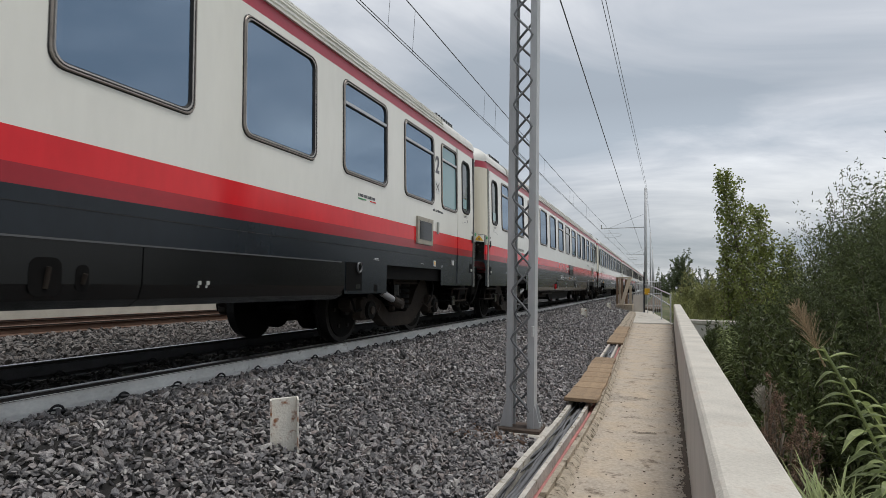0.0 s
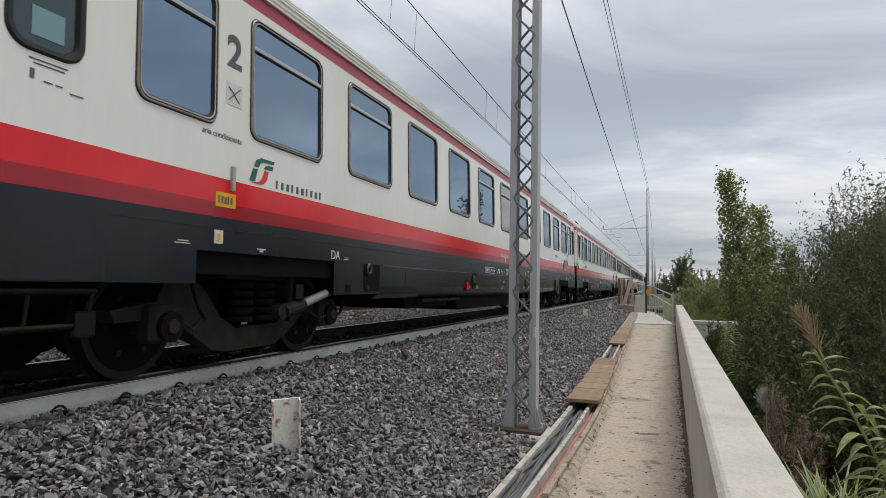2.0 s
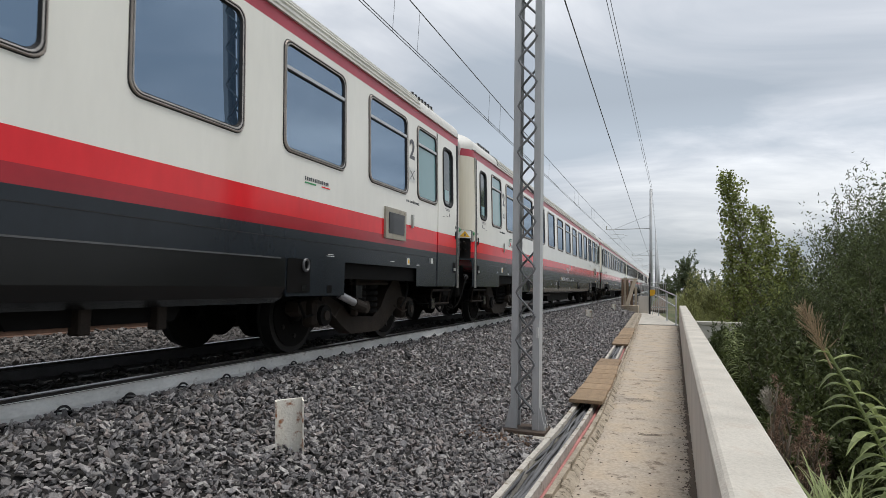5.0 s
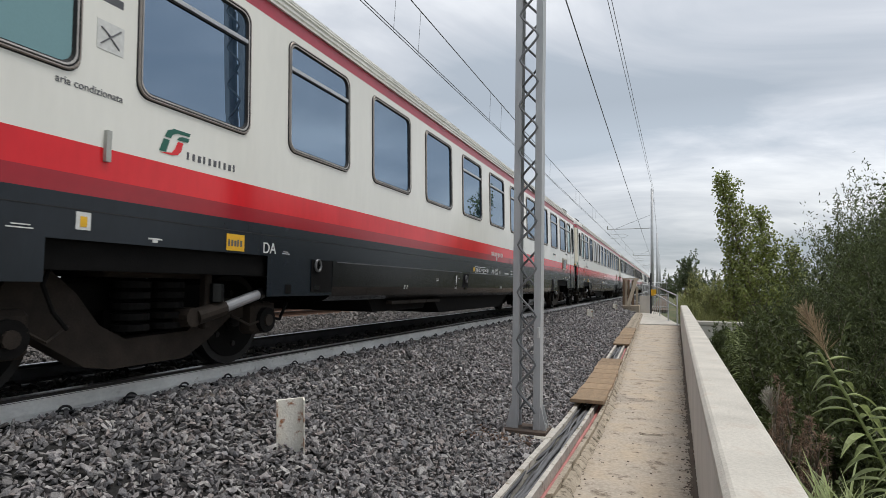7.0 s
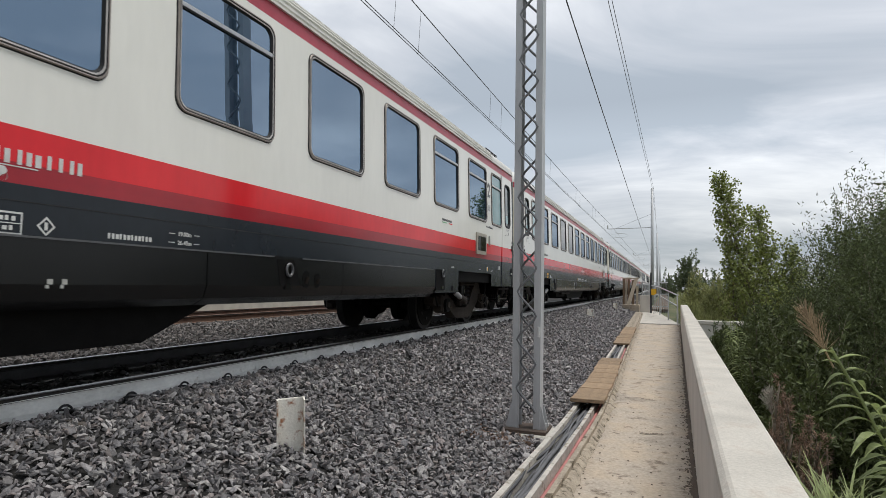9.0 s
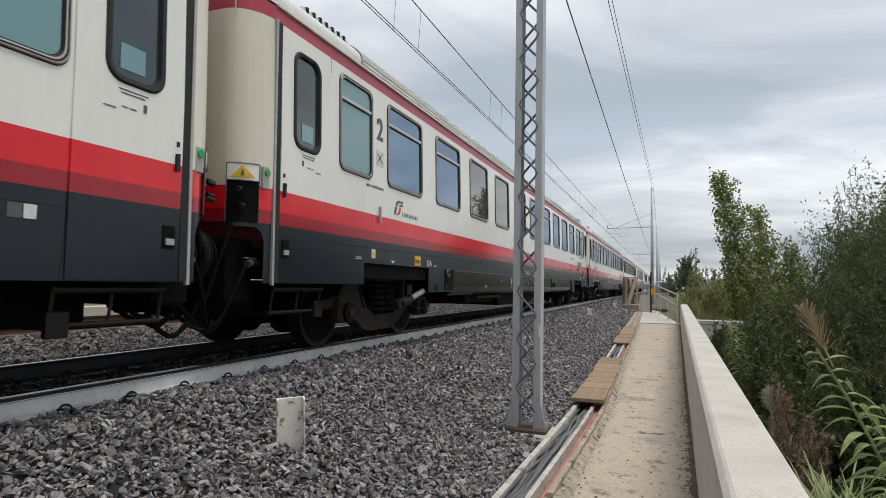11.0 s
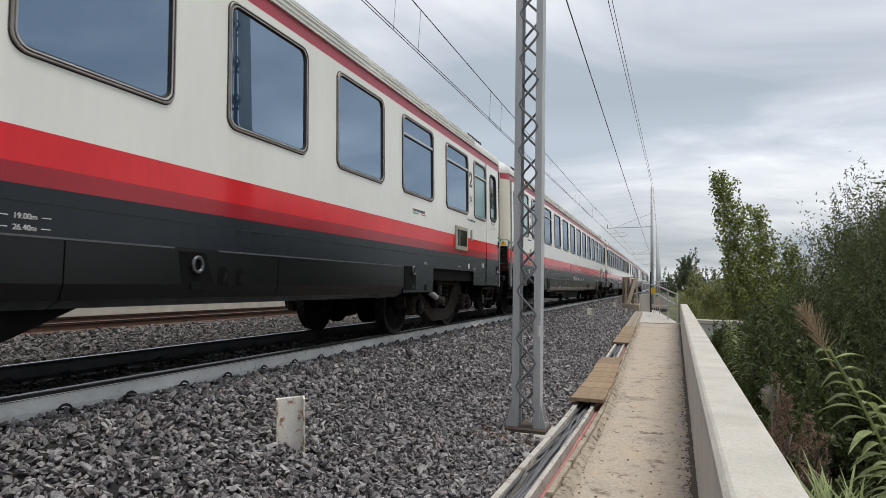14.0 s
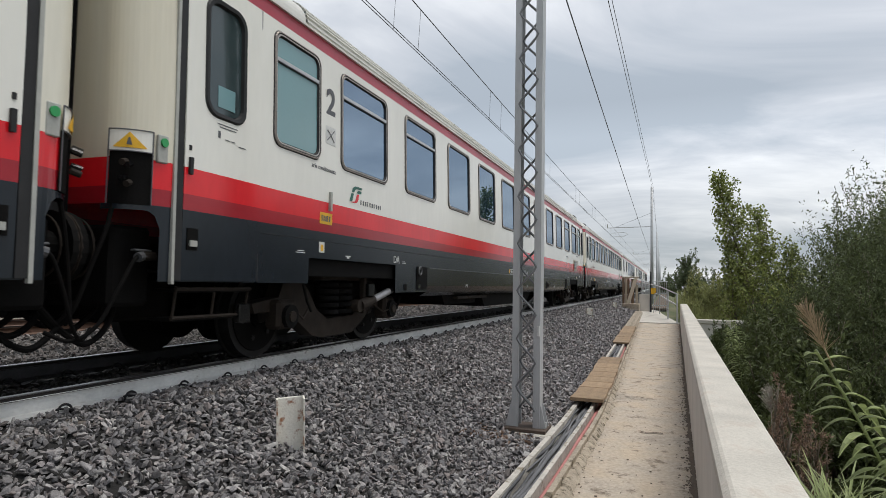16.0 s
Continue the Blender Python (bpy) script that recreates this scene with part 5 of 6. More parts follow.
    if style in (2, 3):  # high-voltage mark on the fairing
        b = Build()
        for q in ([(10.42, 1.02), (10.48, 1.02), (10.44, 0.94), (10.39, 0.93)], [(10.40, 0.95), (10.48, 0.95), (10.41, 0.84), (10.41, 0.92)]):
            flat(b, q, 0.010, PALE)
        b.make("high_voltage_mark", c, "white lightning mark")
        bars("data_mark", c, [(10.34, 10.46, 0.805, 0.812), (10.35, 10.45, 0.785, 0.792), (10.54, 10.62, 0.975, 0.981), (10.55, 10.60, 0.96, 0.966), (9.40, 9.51, 0.94, 0.948), (9.41, 9.50, 0.915, 0.922)], PALE, "", 0.010)
    if style == 1:       # intake grille of the second coach
        b = Build()
        o = rounded(13.63, 14.86, 1.335, 1.755, 0.05)
        flat(b, o, 0.02, SKIRT)
        ring(b, o, o, 0.0, 0.02, SKIRT)
        g = b.make("air_grille", c, "dark louvred air intake")
        b = Build()
        ring(b, o, rounded(13.65, 14.84, 1.355, 1.735, 0.04), 0.026, 0.021, RUBBER)
        b.make("grille_frame", g)
        b = Build()
        plate(b, 13.67, 14.82, 1.36, 1.545, 0.021, RUBBER, 0.02)
        b.make("grille_opening", g)
        for i in range(6):
            z = 1.37 + 0.030 * i
            b = Build()
            plate(b, 13.68, 14.81, z, z + 0.010, 0.036, TRIM, 0.022)
            b.make("louvre", g)
        for u in (14.0, 14.25, 14.5):
            b = Build()
            plate(b, u - 0.01, u + 0.01, 1.36, 1.545, 0.030, SKIRT, 0.022)
            b.make("grille_bar", g)


def make_coach(style):
    c = thing("passenger_coach", "cream passenger coach with red stripe and dark grey skirt", "railway coach", "coaches of the train")
    L_ = LENGTH
    openers = (0, 1, 9, 10) if style == 0 else (0, 1, 4, 5, 6, 9, 10)
    shaded = {1: (5,), 3: (2, 3)}.get(style, ())
    wins = [(FIRST + PITCH * i, FIRST + PITCH * i + WIDE, Z_SILL, Z_HEAD, 0.12, i in openers, GREYGLASS if i in shaded else GLASS) for i in range(11)]
    wins += [(1.82, 2.70, Z_SILL, Z_HEAD, 0.12, True, GLASS if style == 1 else MILK), (23.85, 24.75, Z_SILL, Z_HEAD, 0.12, True, MILK)]
    doorw = [(0.87, 1.39, 2.255, 3.31), (L_ - 1.39, L_ - 0.87, 2.255, 3.31)]
    make_body(c, wins + doorw, None)
    for w in wins:
        window(c, *w)
    make_roof(c)
    for s in (1, -1):
        make_door(c, s)
        make_end(c, s)
    make_bogie(c, 3.70, 1)
    make_bogie(c, L_ - 3.70, -1)
    make_skirts(c, style)
    make_marks(c, style)
    return c


def place(c, k):
    c.location = (GAP + SPEED * 1.5 + LENGTH * (k - 1), TRACK_Y, 0)
    return c


TRAIN = []
for k, style in enumerate((0, 1, 2, 3, 0, 2)):
    TRAIN.append(place(make_coach(style), k))


def make_buffet():
    """The dining coach near the far end: long dark panes."""
    c = thing("passenger_coach", "cream dining coach with long dark windows and a red stripe", "railway coach", "coaches of the train")
    wins = [(2.2, 3.4, 2.2, 3.4, 0.12, False, GLASS), (6.2, 7.3, 2.2, 3.4, 0.12, False, GLASS)] + [(9.0 + 2.3 * i, 11.2 + 2.3 * i, 2.0, 3.4, 0.08, False, GLASS) for i in range(6)]
    make_body(c, wins, None)
    for w in wins:
        window(c, *w)
    make_roof(c)
    for s in (1, -1):
        make_end(c, s)
    make_bogie(c, 3.70, 1)
    make_bogie(c, LENGTH - 3.70, -1)
    make_skirts(c, 0)
    return c


TRAIN.append(place(make_buffet(), 6))
TRAIN.append(place(make_buffet(), 7))
TRAIN.append(place(make_buffet(), 8))


# ---- masts and wires ----
def make_mast(x, y, z0, z1, wide, label, leg=0.075, brace=True):
    m = thing("catenary_mast", label, "catenary mast", "masts of the overhead line")
    h = wide / 2
    if not brace:         # tapered steel tube
        b = Build()
        b.rod((x, y, z0), (x, y, z1), 0.15, MAST, 14, 0.10)
        b.make("pole", m, smooth=True)
        return m
    for s in (-1, 1):
        b = Build()      # channel section with its flanges turned in
        t = 0.010
        y0 = y + s * h
        u, w = y0 - s * t, y0 - s * 0.065
        prof = [(x - leg, y0), (x + leg, y0), (x + leg, w), (x + leg - t, w), (x + leg - t, u), (x - leg + t, u), (x - leg + t, w), (x - leg, w)]
        for i in range(8):
            (xa, ya), (xb, yb) = prof[i], prof[(i + 1) % 8]
            b.face([(xa, ya, z0), (xb, yb, z0), (xb, yb, z1), (xa, ya, z1)], MAST)
        b.face([(px_, py_, z1) for px_, py_ in prof], MAST)
        b.make("leg", m)
    if brace:
        pitch = 0.228 * (wide / 0.27)
        n = int((z1 - z0 - 0.2) / pitch)
        for face_x, flip in ((x - leg + 0.002, 0), (x + leg - 0.002, 1)):
            b = Build()
            pts = []
            for i in range(n * 6 + 1):      # one bent round bar, zigzag from leg to leg
                a = i / 6
                pts.append((face_x, y + (1 if flip else -1) * (h - 0.045) * math.asin(0.94 * math.cos(math.pi * a)) / 1.22, z0 + 0.15 + pitch * a))
            b.path(pts, 0.012, LACINGSHADE, 6)
            b.make("lacing", m)
    b = Build()
    b.block(x - 0.16, x + 0.16, y - h - 0.07, y + h + 0.07, z0 - 0.03, z0, PLATE, 0.004)
    b.make("base_plate", m)
    for s in (-1, 1):
        b = Build()
        for a in (-1, 1):
            yy = y + s * (h + 0.001)
            b.v += [(x + a * 0.06, yy, z0), (x + a * 0.06, yy + s * 0.06, z0), (x + a * 0.06, yy + s * 0.012, z0 + 0.20), (x + a * 0.06, yy, z0 + 0.22),
                    (x + a * 0.07, yy, z0), (x + a * 0.07, yy + s * 0.06, z0), (x + a * 0.07, yy + s * 0.012, z0 + 0.20), (x + a * 0.07, yy, z0 + 0.22)]
            n = len(b.v) - 8
            for f_ in ((0, 1, 2, 3), (7, 6, 5, 4), (0, 4, 5, 1), (1, 5, 6, 2), (2, 6, 7, 3), (3, 7, 4, 0)):
                b.f.append(tuple(n + i for i in f_)); b.m.append(b.slot(MAST))
        b.rod((x, y + s * (h + 0.04), z0), (x, y + s * (h + 0.04), z0 + 0.05), 0.016, MAST, 6)
        b.make("gusset", m)
    return m


def make_near_mast():
    make_mast(5.76, 1.25, -0.50, 9.2, 0.27, "galvanised steel lattice mast on a base plate in the ballast")
    b = Build()
    b.block(5.52, 6.0, 1.00, 1.50, -0.9, -0.532, TROUGH, 0.03)
    tagged(b.make("mast_footing"), "concrete footing of the lattice mast", "footing", kind="structure")
    b = Build()
    b.block(5.665, 5.683, 1.118, 1.142, 0.36, 0.46, PALE, 0.003)
    tagged(b.make("mast_tag"), "small white tag fixed on the lattice mast", "tag")


def make_line():
    for i, X in enumerate((55.0, 100.0, 145.0, 190.0, 240.0)):
        y = 1.12 + 0.004 * (X - 55)
        m = make_mast(X, y, -0.6, 9.55, 0.26, "grey overhead line mast with a cantilever arm over the track", brace=False)
        b = Build()
        b.rod((X, y, 6.10), (X, 4.9, 6.02), 0.035, MAST, 8)
        b.rod((X, y, 7.3), (X, 4.2, 6.05), 0.010, WIRE, 5)
        b.make("cantilever_arm", m)
        b = Build()
        b.path([(X, 4.55, 6.0), (X, 4.55, 5.55), (X, 3.5, 5.62), (X, 3.1, 5.45), (X, 3.4, 5.28), (X, 4.6, 5.22)], 0.018, MAST, 6)
        b.rod((X, 4.85, 6.0), (X, 4.85, 6.35), 0.05, SILVERBOX, 8)
        b.make("registration_arm", m)
    # overhead wires of the near track
    def wire(name, pts, r, label, group=""):
        b = Build()
        b.path(pts, r, WIRE, 5)
        return tagged(b.make(name), label, "wire", "overhead wires")
    cz, mz = 5.42, 6.40
    wire("contact_wire", [(-60, 4.62, cz), (300, 4.62, cz)], 0.008, "taut copper contact wire over the track")
    wire("contact_wire", [(-60, 4.56, cz), (300, 4.56, cz)], 0.008, "taut copper contact wire over the track")
    span = lambda x: mz - 0.18 + 0.18 * ((((x - 5) % 50) - 25) / 25) ** 2
    wire("messenger_wire", [(x, 4.6, span(x)) for x in range(-45, 300, 5)], 0.011, "carrier wire of the overhead line")
    for x in [9.6, 10.75, 15.9, 17.1, 23.4, 25.2, 33, 34.6, 41, 42.6, 49, 50.6, 60, 68, 76]:
        wire("dropper_wire", [(x + 0.1, 4.6, span(x)), (x, 4.6, cz)], 0.004, "thin dropper between carrier and contact wire")
    wire("feeder_wire", [(x, 1.45 + 0.004 * x, 5.60 - 0.018 * x + 0.00010 * x * x) for x in range(0, 170, 6)], 0.011, "dark feeder wire along the masts")
    for dy in (0.0, 0.09):
        wire("earth_wire", [(x, 1.47 - dy - 0.0068 * x, 7.62 + 0.035 * x + 0.35 * dy) for x in (5.7, 20, 35, 55)] + [(100, 1.3, 9.4), (190, 1.6, 9.4)], 0.009, "bare earth wire between the mast tops")


# ---- things beside the track ----
def make_stub(x, y, z, h, w, turn, label):
    """A short painted rail offcut used as a marker."""
    b = Build()
    t = 0.014            # channel section, open towards the walkway
    p = [(-w, -0.055), (-w + t, -0.055), (-w + t, 0.016), (w - t, 0.016), (w - t, -0.055), (w, -0.055), (w, 0.03), (-w, 0.03)]
    n = len(p)
    top = [(a, q, h - 0.006 * (i % 3)) for i, (a, q) in enumerate(p)]
    bot = [(a, q, -0.25) for a, q in p]
    for i in range(n):
        j = (i + 1) % n
        b.face([bot[i], bot[j], top[j], top[i]], STUBPAINT)
    b.face(top, STUBPAINT)
    o = tagged(b.make("marker_post"), label, "marker post", "marker posts")
    o.matrix_basis = pose(x, y, z, 3, -2, turn)


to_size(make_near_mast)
make_line()
make_stub(4.39, 2.97, -0.563, 0.429, 0.116, -52, "short white painted steel marker post with rust, in the ballast")
make_stub(27.56, 3.2, -0.518, 0.388, 0.151, -58, "short white painted marker post standing in the ballast")
make_stub(39.73, 3.06, -0.546, 0.396, 0.154, -58, "short white painted marker post standing in the ballast")


def make_far_end():
    """Slab, railings, timber screen and bridge deck beyond the walkway."""
    b = Build()
    edge = [(25.3, -0.53), (28.8, -0.24), (33.9, 0.16), (37.8, 0.38), (40.5, 0.9), (40.5, 1.5), (34.0, 1.30), (29.5, 1.18), (25.3, 1.07)]
    b.face([(x, y, -0.568) for x, y in edge], PARAPET)
    for (xa, ya), (xb, yb) in zip(edge, edge[1:] + edge[:1]):
        b.face([(xa, ya, -0.90), (xb, yb, -0.90), (xb, yb, -0.568), (xa, ya, -0.568)], PARAPETSIDE)
    tagged(b.make("end_slab"), "pale cracked concrete slab at the end of the walkway", "slab", kind="structure")
    b = Build()
    for a, e in (((25.4, 1.05), (25.5, -0.45)), ((29.6, 0.95), (31.5, 0.55)), ((31.5, 0.55), (32.2, 1.20))):
        pts = [(a[0] + (e[0] - a[0]) * k / 12 + 0.12 * noise.noise(Vector((k * 0.9, a[0], 0))), a[1] + (e[1] - a[1]) * k / 12) for k in range(13)]
        for (xa, ya), (xb, yb) in zip(pts, pts[1:]):
            b.face([(xa - 0.05, ya, -0.562), (xa + 0.05, ya, -0.562), (xb + 0.05, yb, -0.562), (xb - 0.05, yb, -0.562)], DIRT)
    tagged(b.make("slab_joints"), "dark joints and a crack in the end slab", "cracks", kind="structure")
    r = thing("railing", "grey steel railing at the end of the walkway", "railing")
    posts = [(25.9, -0.42, 0.60), (28.8, -0.09, 0.74), (33.9, 0.31, 0.90), (36.0, 0.80, 1.02)]
    for x, y, z in posts:
        b = Build()
        b.rod((x, y, -0.60), (x, y, z if x < 35 else 1.72), 0.03 if x < 35 else 0.05, MAST if x < 35 else WIRE, 8)
        b.make("post", r)
        b = Build()
        b.block(x - 0.09, x + 0.09, y - 0.09, y + 0.09, -0.59, -0.56, MAST, 0.005)
        b.make("foot_plate", r)
    for d in (0.02, 0.46):
        b = Build()
        b.path([(x, y, z - d) for x, y, z in posts], 0.028, MAST, 8)
        b.make("rail_bar", r)
    g = thing("gate_fence", "grey steel fence panel with a yellow sign", "fence")
    for k in range(10):
        b = Build()
        b.rod((36.0 + 0.1 * k, 0.86 - 0.10 * k, -0.58), (36.0 + 0.1 * k, 0.86 - 0.10 * k, 1.18), 0.011, MAST, 6)
        b.make("bar", g)
    for z in (-0.2, 0.5, 1.18):
        b = Build()
        b.rod((36.0, 0.90, z), (37.0, -0.10, z), 0.025, MAST, 6)
        b.make("rail_bar", g)
    b = Build()
    b.block(35.0, 35.02, 0.50, 0.77, 0.46, 0.80, YELLOW, 0.004)
    b.make("sign", g, "yellow warning sign")
    b = Build()
    b.rod((35.05, 0.63, -0.58), (35.05, 0.63, 0.80), 0.02, MAST, 6)
    b.make("sign_post", g)
    b = Build()
    b.block(35.9, 37.0, 1.42, 2.36, -0.8, -0.12, CONCRETE, 0.03)
    tagged(b.make("end_block"), "low stained concrete block under the timber boards", "block", kind="structure")
    # timber screen
    s = thing("timber_screen", "leaning pale and brown timber boards at the bridge end", "timber boards")
    for x, y0, y1, z0, z1, m in ((36, 2.22, 2.34, -0.14, 1.36, RUSTPLANK), (36.1, 2.10, 2.20, -0.14, 1.35, PLANK), (36.15, 1.96, 2.08, -0.14, 1.33, RUSTPLANK), (36.2, 1.72, 1.86, -0.14, 1.30, RUSTPLANK),
                                 (35.95, 1.48, 1.62, -0.14, 0.95, PLANK)):
        b = Build()
        b.block(x, x + 0.05, y0, y1, z0, z1, m, 0.006)
        b.make("board", s)
    b = Build()
    b.block(35.98, 36.06, 1.45, 2.36, 1.34, 1.42, PLANK, 0.006)
    b.make("cross_board", s)
    b = Build()
    b.v = [(35.4, 2.10, -0.14), (35.4, 1.90, -0.14), (35.7, 1.48, 1.36), (35.7, 1.68, 1.36), (35.46, 2.10, -0.14), (35.46, 1.90, -0.14), (35.76, 1.48, 1.36), (35.76, 1.68, 1.36)]
    b.f = [(0, 1, 2, 3), (7, 6, 5, 4), (0, 4, 5, 1), (1, 5, 6, 2), (2, 6, 7, 3), (3, 7, 4, 0)]
    b.m = [b.slot(PLANK)] * 6
    b.make("leaning_board", s)
    b = Build()
    b.block(36.9, 37.0, 0.86, 1.45, -0.58, 0.42, PARAPETSIDE, 0.01)
    tagged(b.make("grey_panel"), "grey sheet panel beside the timber boards", "panel")
    # raised deck edge and rails beyond
    d = thing("bridge_railing", "grey steel railing of the bridge beyond", "railing")
    for z in (0.20, 0.70, 1.18):
        b = Build()
        b.rod((37, 1.30, z - 0.1), (90, 1.5, z + 0.05), 0.045, MAST, 8)
        b.make("rail_bar", d)
    for k in range(18):
        b = Build()
        b.rod((37 + 3 * k, 1.30, -0.6), (37 + 3 * k, 1.30, 1.22), 0.035, MAST, 6)
        b.make("post", d)
    b = Build()
    b.block(46, 140, -0.2, 1.75, -0.80, -0.66, DIRT)
    tagged(b.make("far_walkway"), "brown earth path beyond the railing", "walkway", kind="structure")
    # side road edge below the embankment
    b = Build()
    b.block(27.0, 27.5, -60, -0.9, -2.6, -0.62, PARAPETSIDE, 0.02)
    b.block(26.95, 27.55, -60, -0.9, -0.62, -0.46, PARAPET, 0.02)
    b.block(27.0, 27.4, -4.3, -3.7, -0.46, -0.28, PARAPET, 0.03)
    tagged(b.make("road_kerb_wall"), "pale concrete wing wall running off below the trees", "wall", kind="structure")


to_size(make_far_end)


# ---- plants ----
def leaf_cloud(centres, normals_up, size, rng, aspect=1.6, droop=0.0):
    """Folded leaf blades, two triangles each, at the centres."""
    n = len(centres)
    d = rng.normal(size=(n, 3)) + np.array([0, 0, normals_up])
    d /= np.linalg.norm(d, axis=1)[:, None]
    s = np.cross(d, rng.normal(size=(n, 3)))
    s /= np.linalg.norm(s, axis=1)[:, None]
    L = size * rng.uniform(0.6, 1.3, n)[:, None]
    tip, mid = centres + d * L, centres + d * L * 0.45
    fold = np.cross(d, s) * L * 0.12
    V = np.stack([centres, mid + s * L / aspect / 2 + fold, tip - np.array([0, 0, droop]) * L, mid - s * L / aspect / 2 + fold], 1)
    F = np.arange(n * 4).reshape(n, 4)
    return V.reshape(-1, 3), F


def limb(b, a, c, r0, r1, rng, bends=4, wob=0.06):
    a, c = np.array(a, float), np.array(c, float)
    L = np.linalg.norm(c - a)
    prev, pr = a, r0
    for i in range(1, bends + 1):
        p = a + (c - a) * i / bends + (rng.normal(size=3) * wob * L / bends if i < bends else 0)
        r = r0 + (r1 - r0) * i / bends
        b.rod(prev, p, pr, BARK, 6, r)
        prev, pr = p, r
    return prev


def make_poplar(base, height, spread, lean, count, seed, label, leafsize=0.12):
    """Slim trunk with rising branches, leaves set loosely along each."""
    rng = np.random.default_rng(seed)
    t = thing("poplar", label, "tree", at=pose(*base))
    b = Build()
    top = np.array([lean[0], lean[1], height])
    limb(b, (0, 0, -0.4), top, 0.011 * height, 0.006, rng, 9, 0.03)
    pts = []
    n = 64
    for i in range(n):
        h = 0.06 + 0.90 * (i / n) ** 0.92
        env = spread * (0.13 + 0.87 * (1 - h) ** 0.8) * rng.uniform(0.55, 1.12)
        an = i * 2.4 + rng.uniform(-0.4, 0.4)
        foot = top * h
        tip = foot + np.array([math.cos(an) * env, math.sin(an) * env, env * rng.uniform(0.7, 1.5) + 0.25])
        limb(b, foot, tip, 0.004 * height * (1.1 - h), 0.004, rng, 3, 0.08)
        k = int(count / n * (0.35 + env / spread))
        a = rng.uniform(0.12, 1.04, (k, 1))
        pts.append(foot + (tip - foot) * a + rng.normal(size=(k, 3)) * (0.09 + 0.07 * (1.0 - a)) * height / 8)
    b.make("trunk", t, smooth=True)
    V, F = leaf_cloud(np.concatenate(pts), -0.2, leafsize, rng, 1.25)
    o = new("crown", np_mesh("crown", V, F, LEAF_POPLAR))
    o.parent = t
    return t


def make_bush(base, size, leaf, leafsize, count, seed, label, name="bush", aspect=3.0, up=0.7, twigs=30, shoots=16):
    rng = np.random.default_rng(seed)
    t = thing(name, label, "bush", at=pose(*base))
    sx, sy, sz = size
    b = Build()
    pts = []
    n_s = max(12, int(count / 75))
    for i in range(n_s):
        an, el = rng.uniform(0, 2 * math.pi), math.acos(rng.uniform(0, 1))
        q = rng.uniform(0.55, 1.05)
        wav = 1 + 0.28 * noise.noise(Vector((math.cos(an) * 2 + seed, math.sin(an) * 2, el * 2)))
        c = np.array([math.cos(an) * math.sin(el) * sx, math.sin(an) * math.sin(el) * sy, math.cos(el) * sz]) * q * wav
        r = 0.17 * (sx + sy + sz) / 3 * rng.uniform(0.6, 1.5)
        k = int(count / n_s)
        d = np.array([c[0] / sx * 0.5 + rng.normal() * 0.35, c[1] / sy * 0.5 + rng.normal() * 0.35, 1.0])
        d /= np.linalg.norm(d)
        a = rng.uniform(-0.9, 0.9, (k, 1))
        pts.append(c + d * a * r * 1.9 + rng.normal(size=(k, 3)) * r * 0.13 * (1.2 - np.abs(a)))
        if i < twigs * 5 and i >= twigs:
            b.rod(c - d * r * 1.6, c + d * r * 1.6, 0.006, BARK, 4, 0.002)
        if i < twigs:
            limb(b, (c[0] * 0.2, c[1] * 0.2, -0.3), c * 1.02, 0.03, 0.006, rng, 4, 0.1)
    for i in range(shoots):          # thin upright shoots that break the outline
        an, q = rng.uniform(0, 2 * math.pi), rng.uniform(0.2, 0.85)
        foot = np.array([math.cos(an) * q * sx, math.sin(an) * q * sy, math.sqrt(1 - q * q) * sz * 0.85])
        tip = foot + np.array([rng.normal() * 0.15, rng.normal() * 0.15, 1.0]) * 0.15 * sz * rng.uniform(0.5, 1.2)
        limb(b, foot, tip, 0.010, 0.003, rng, 3, 0.08)
        k = 44
        a = rng.uniform(0.0, 1, (k, 1))
        pts.append(foot + (tip - foot) * a + rng.normal(size=(k, 3)) * 0.035 * (1.2 - a))
    b.make("stem", t, smooth=True)
    P = np.concatenate(pts)
    P = P[P[:, 2] > -0.2]
    V, F = leaf_cloud(P, up, leafsize, rng, aspect)
    o = new("foliage", np_mesh("foliage", V, F, leaf))
    o.parent = t
    return t


def blade_strip(b, root, direction, length, width, droop, material, n=7):
    """A long arching leaf with a crease along its middle."""
    d = Vector(direction).normalized()
    s = d.cross(Vector((0, 0, 1)))
    s = s.normalized() if s.length > 1e-4 else Vector((1, 0, 0))
    rows = []
    for i in range(n + 1):
        a = i / n
        p = Vector(root) + d * (length * a) + Vector((0, 0, -droop * length * a * a))
        w = width * (0.35 + 1.3 * a) if a < 0.35 else width * 0.86 * (1 - ((a - 0.35) / 0.65) ** 1.6)
        rows.append((p - s * w / 2, p + Vector((0, 0, -w * 0.18)), p + s * w / 2))
    for r0, r1 in zip(rows, rows[1:]):
        b.face([r0[0], r0[1], r1[1], r1[0]], material)
        b.face([r0[1], r0[2], r1[2], r1[1]], material)


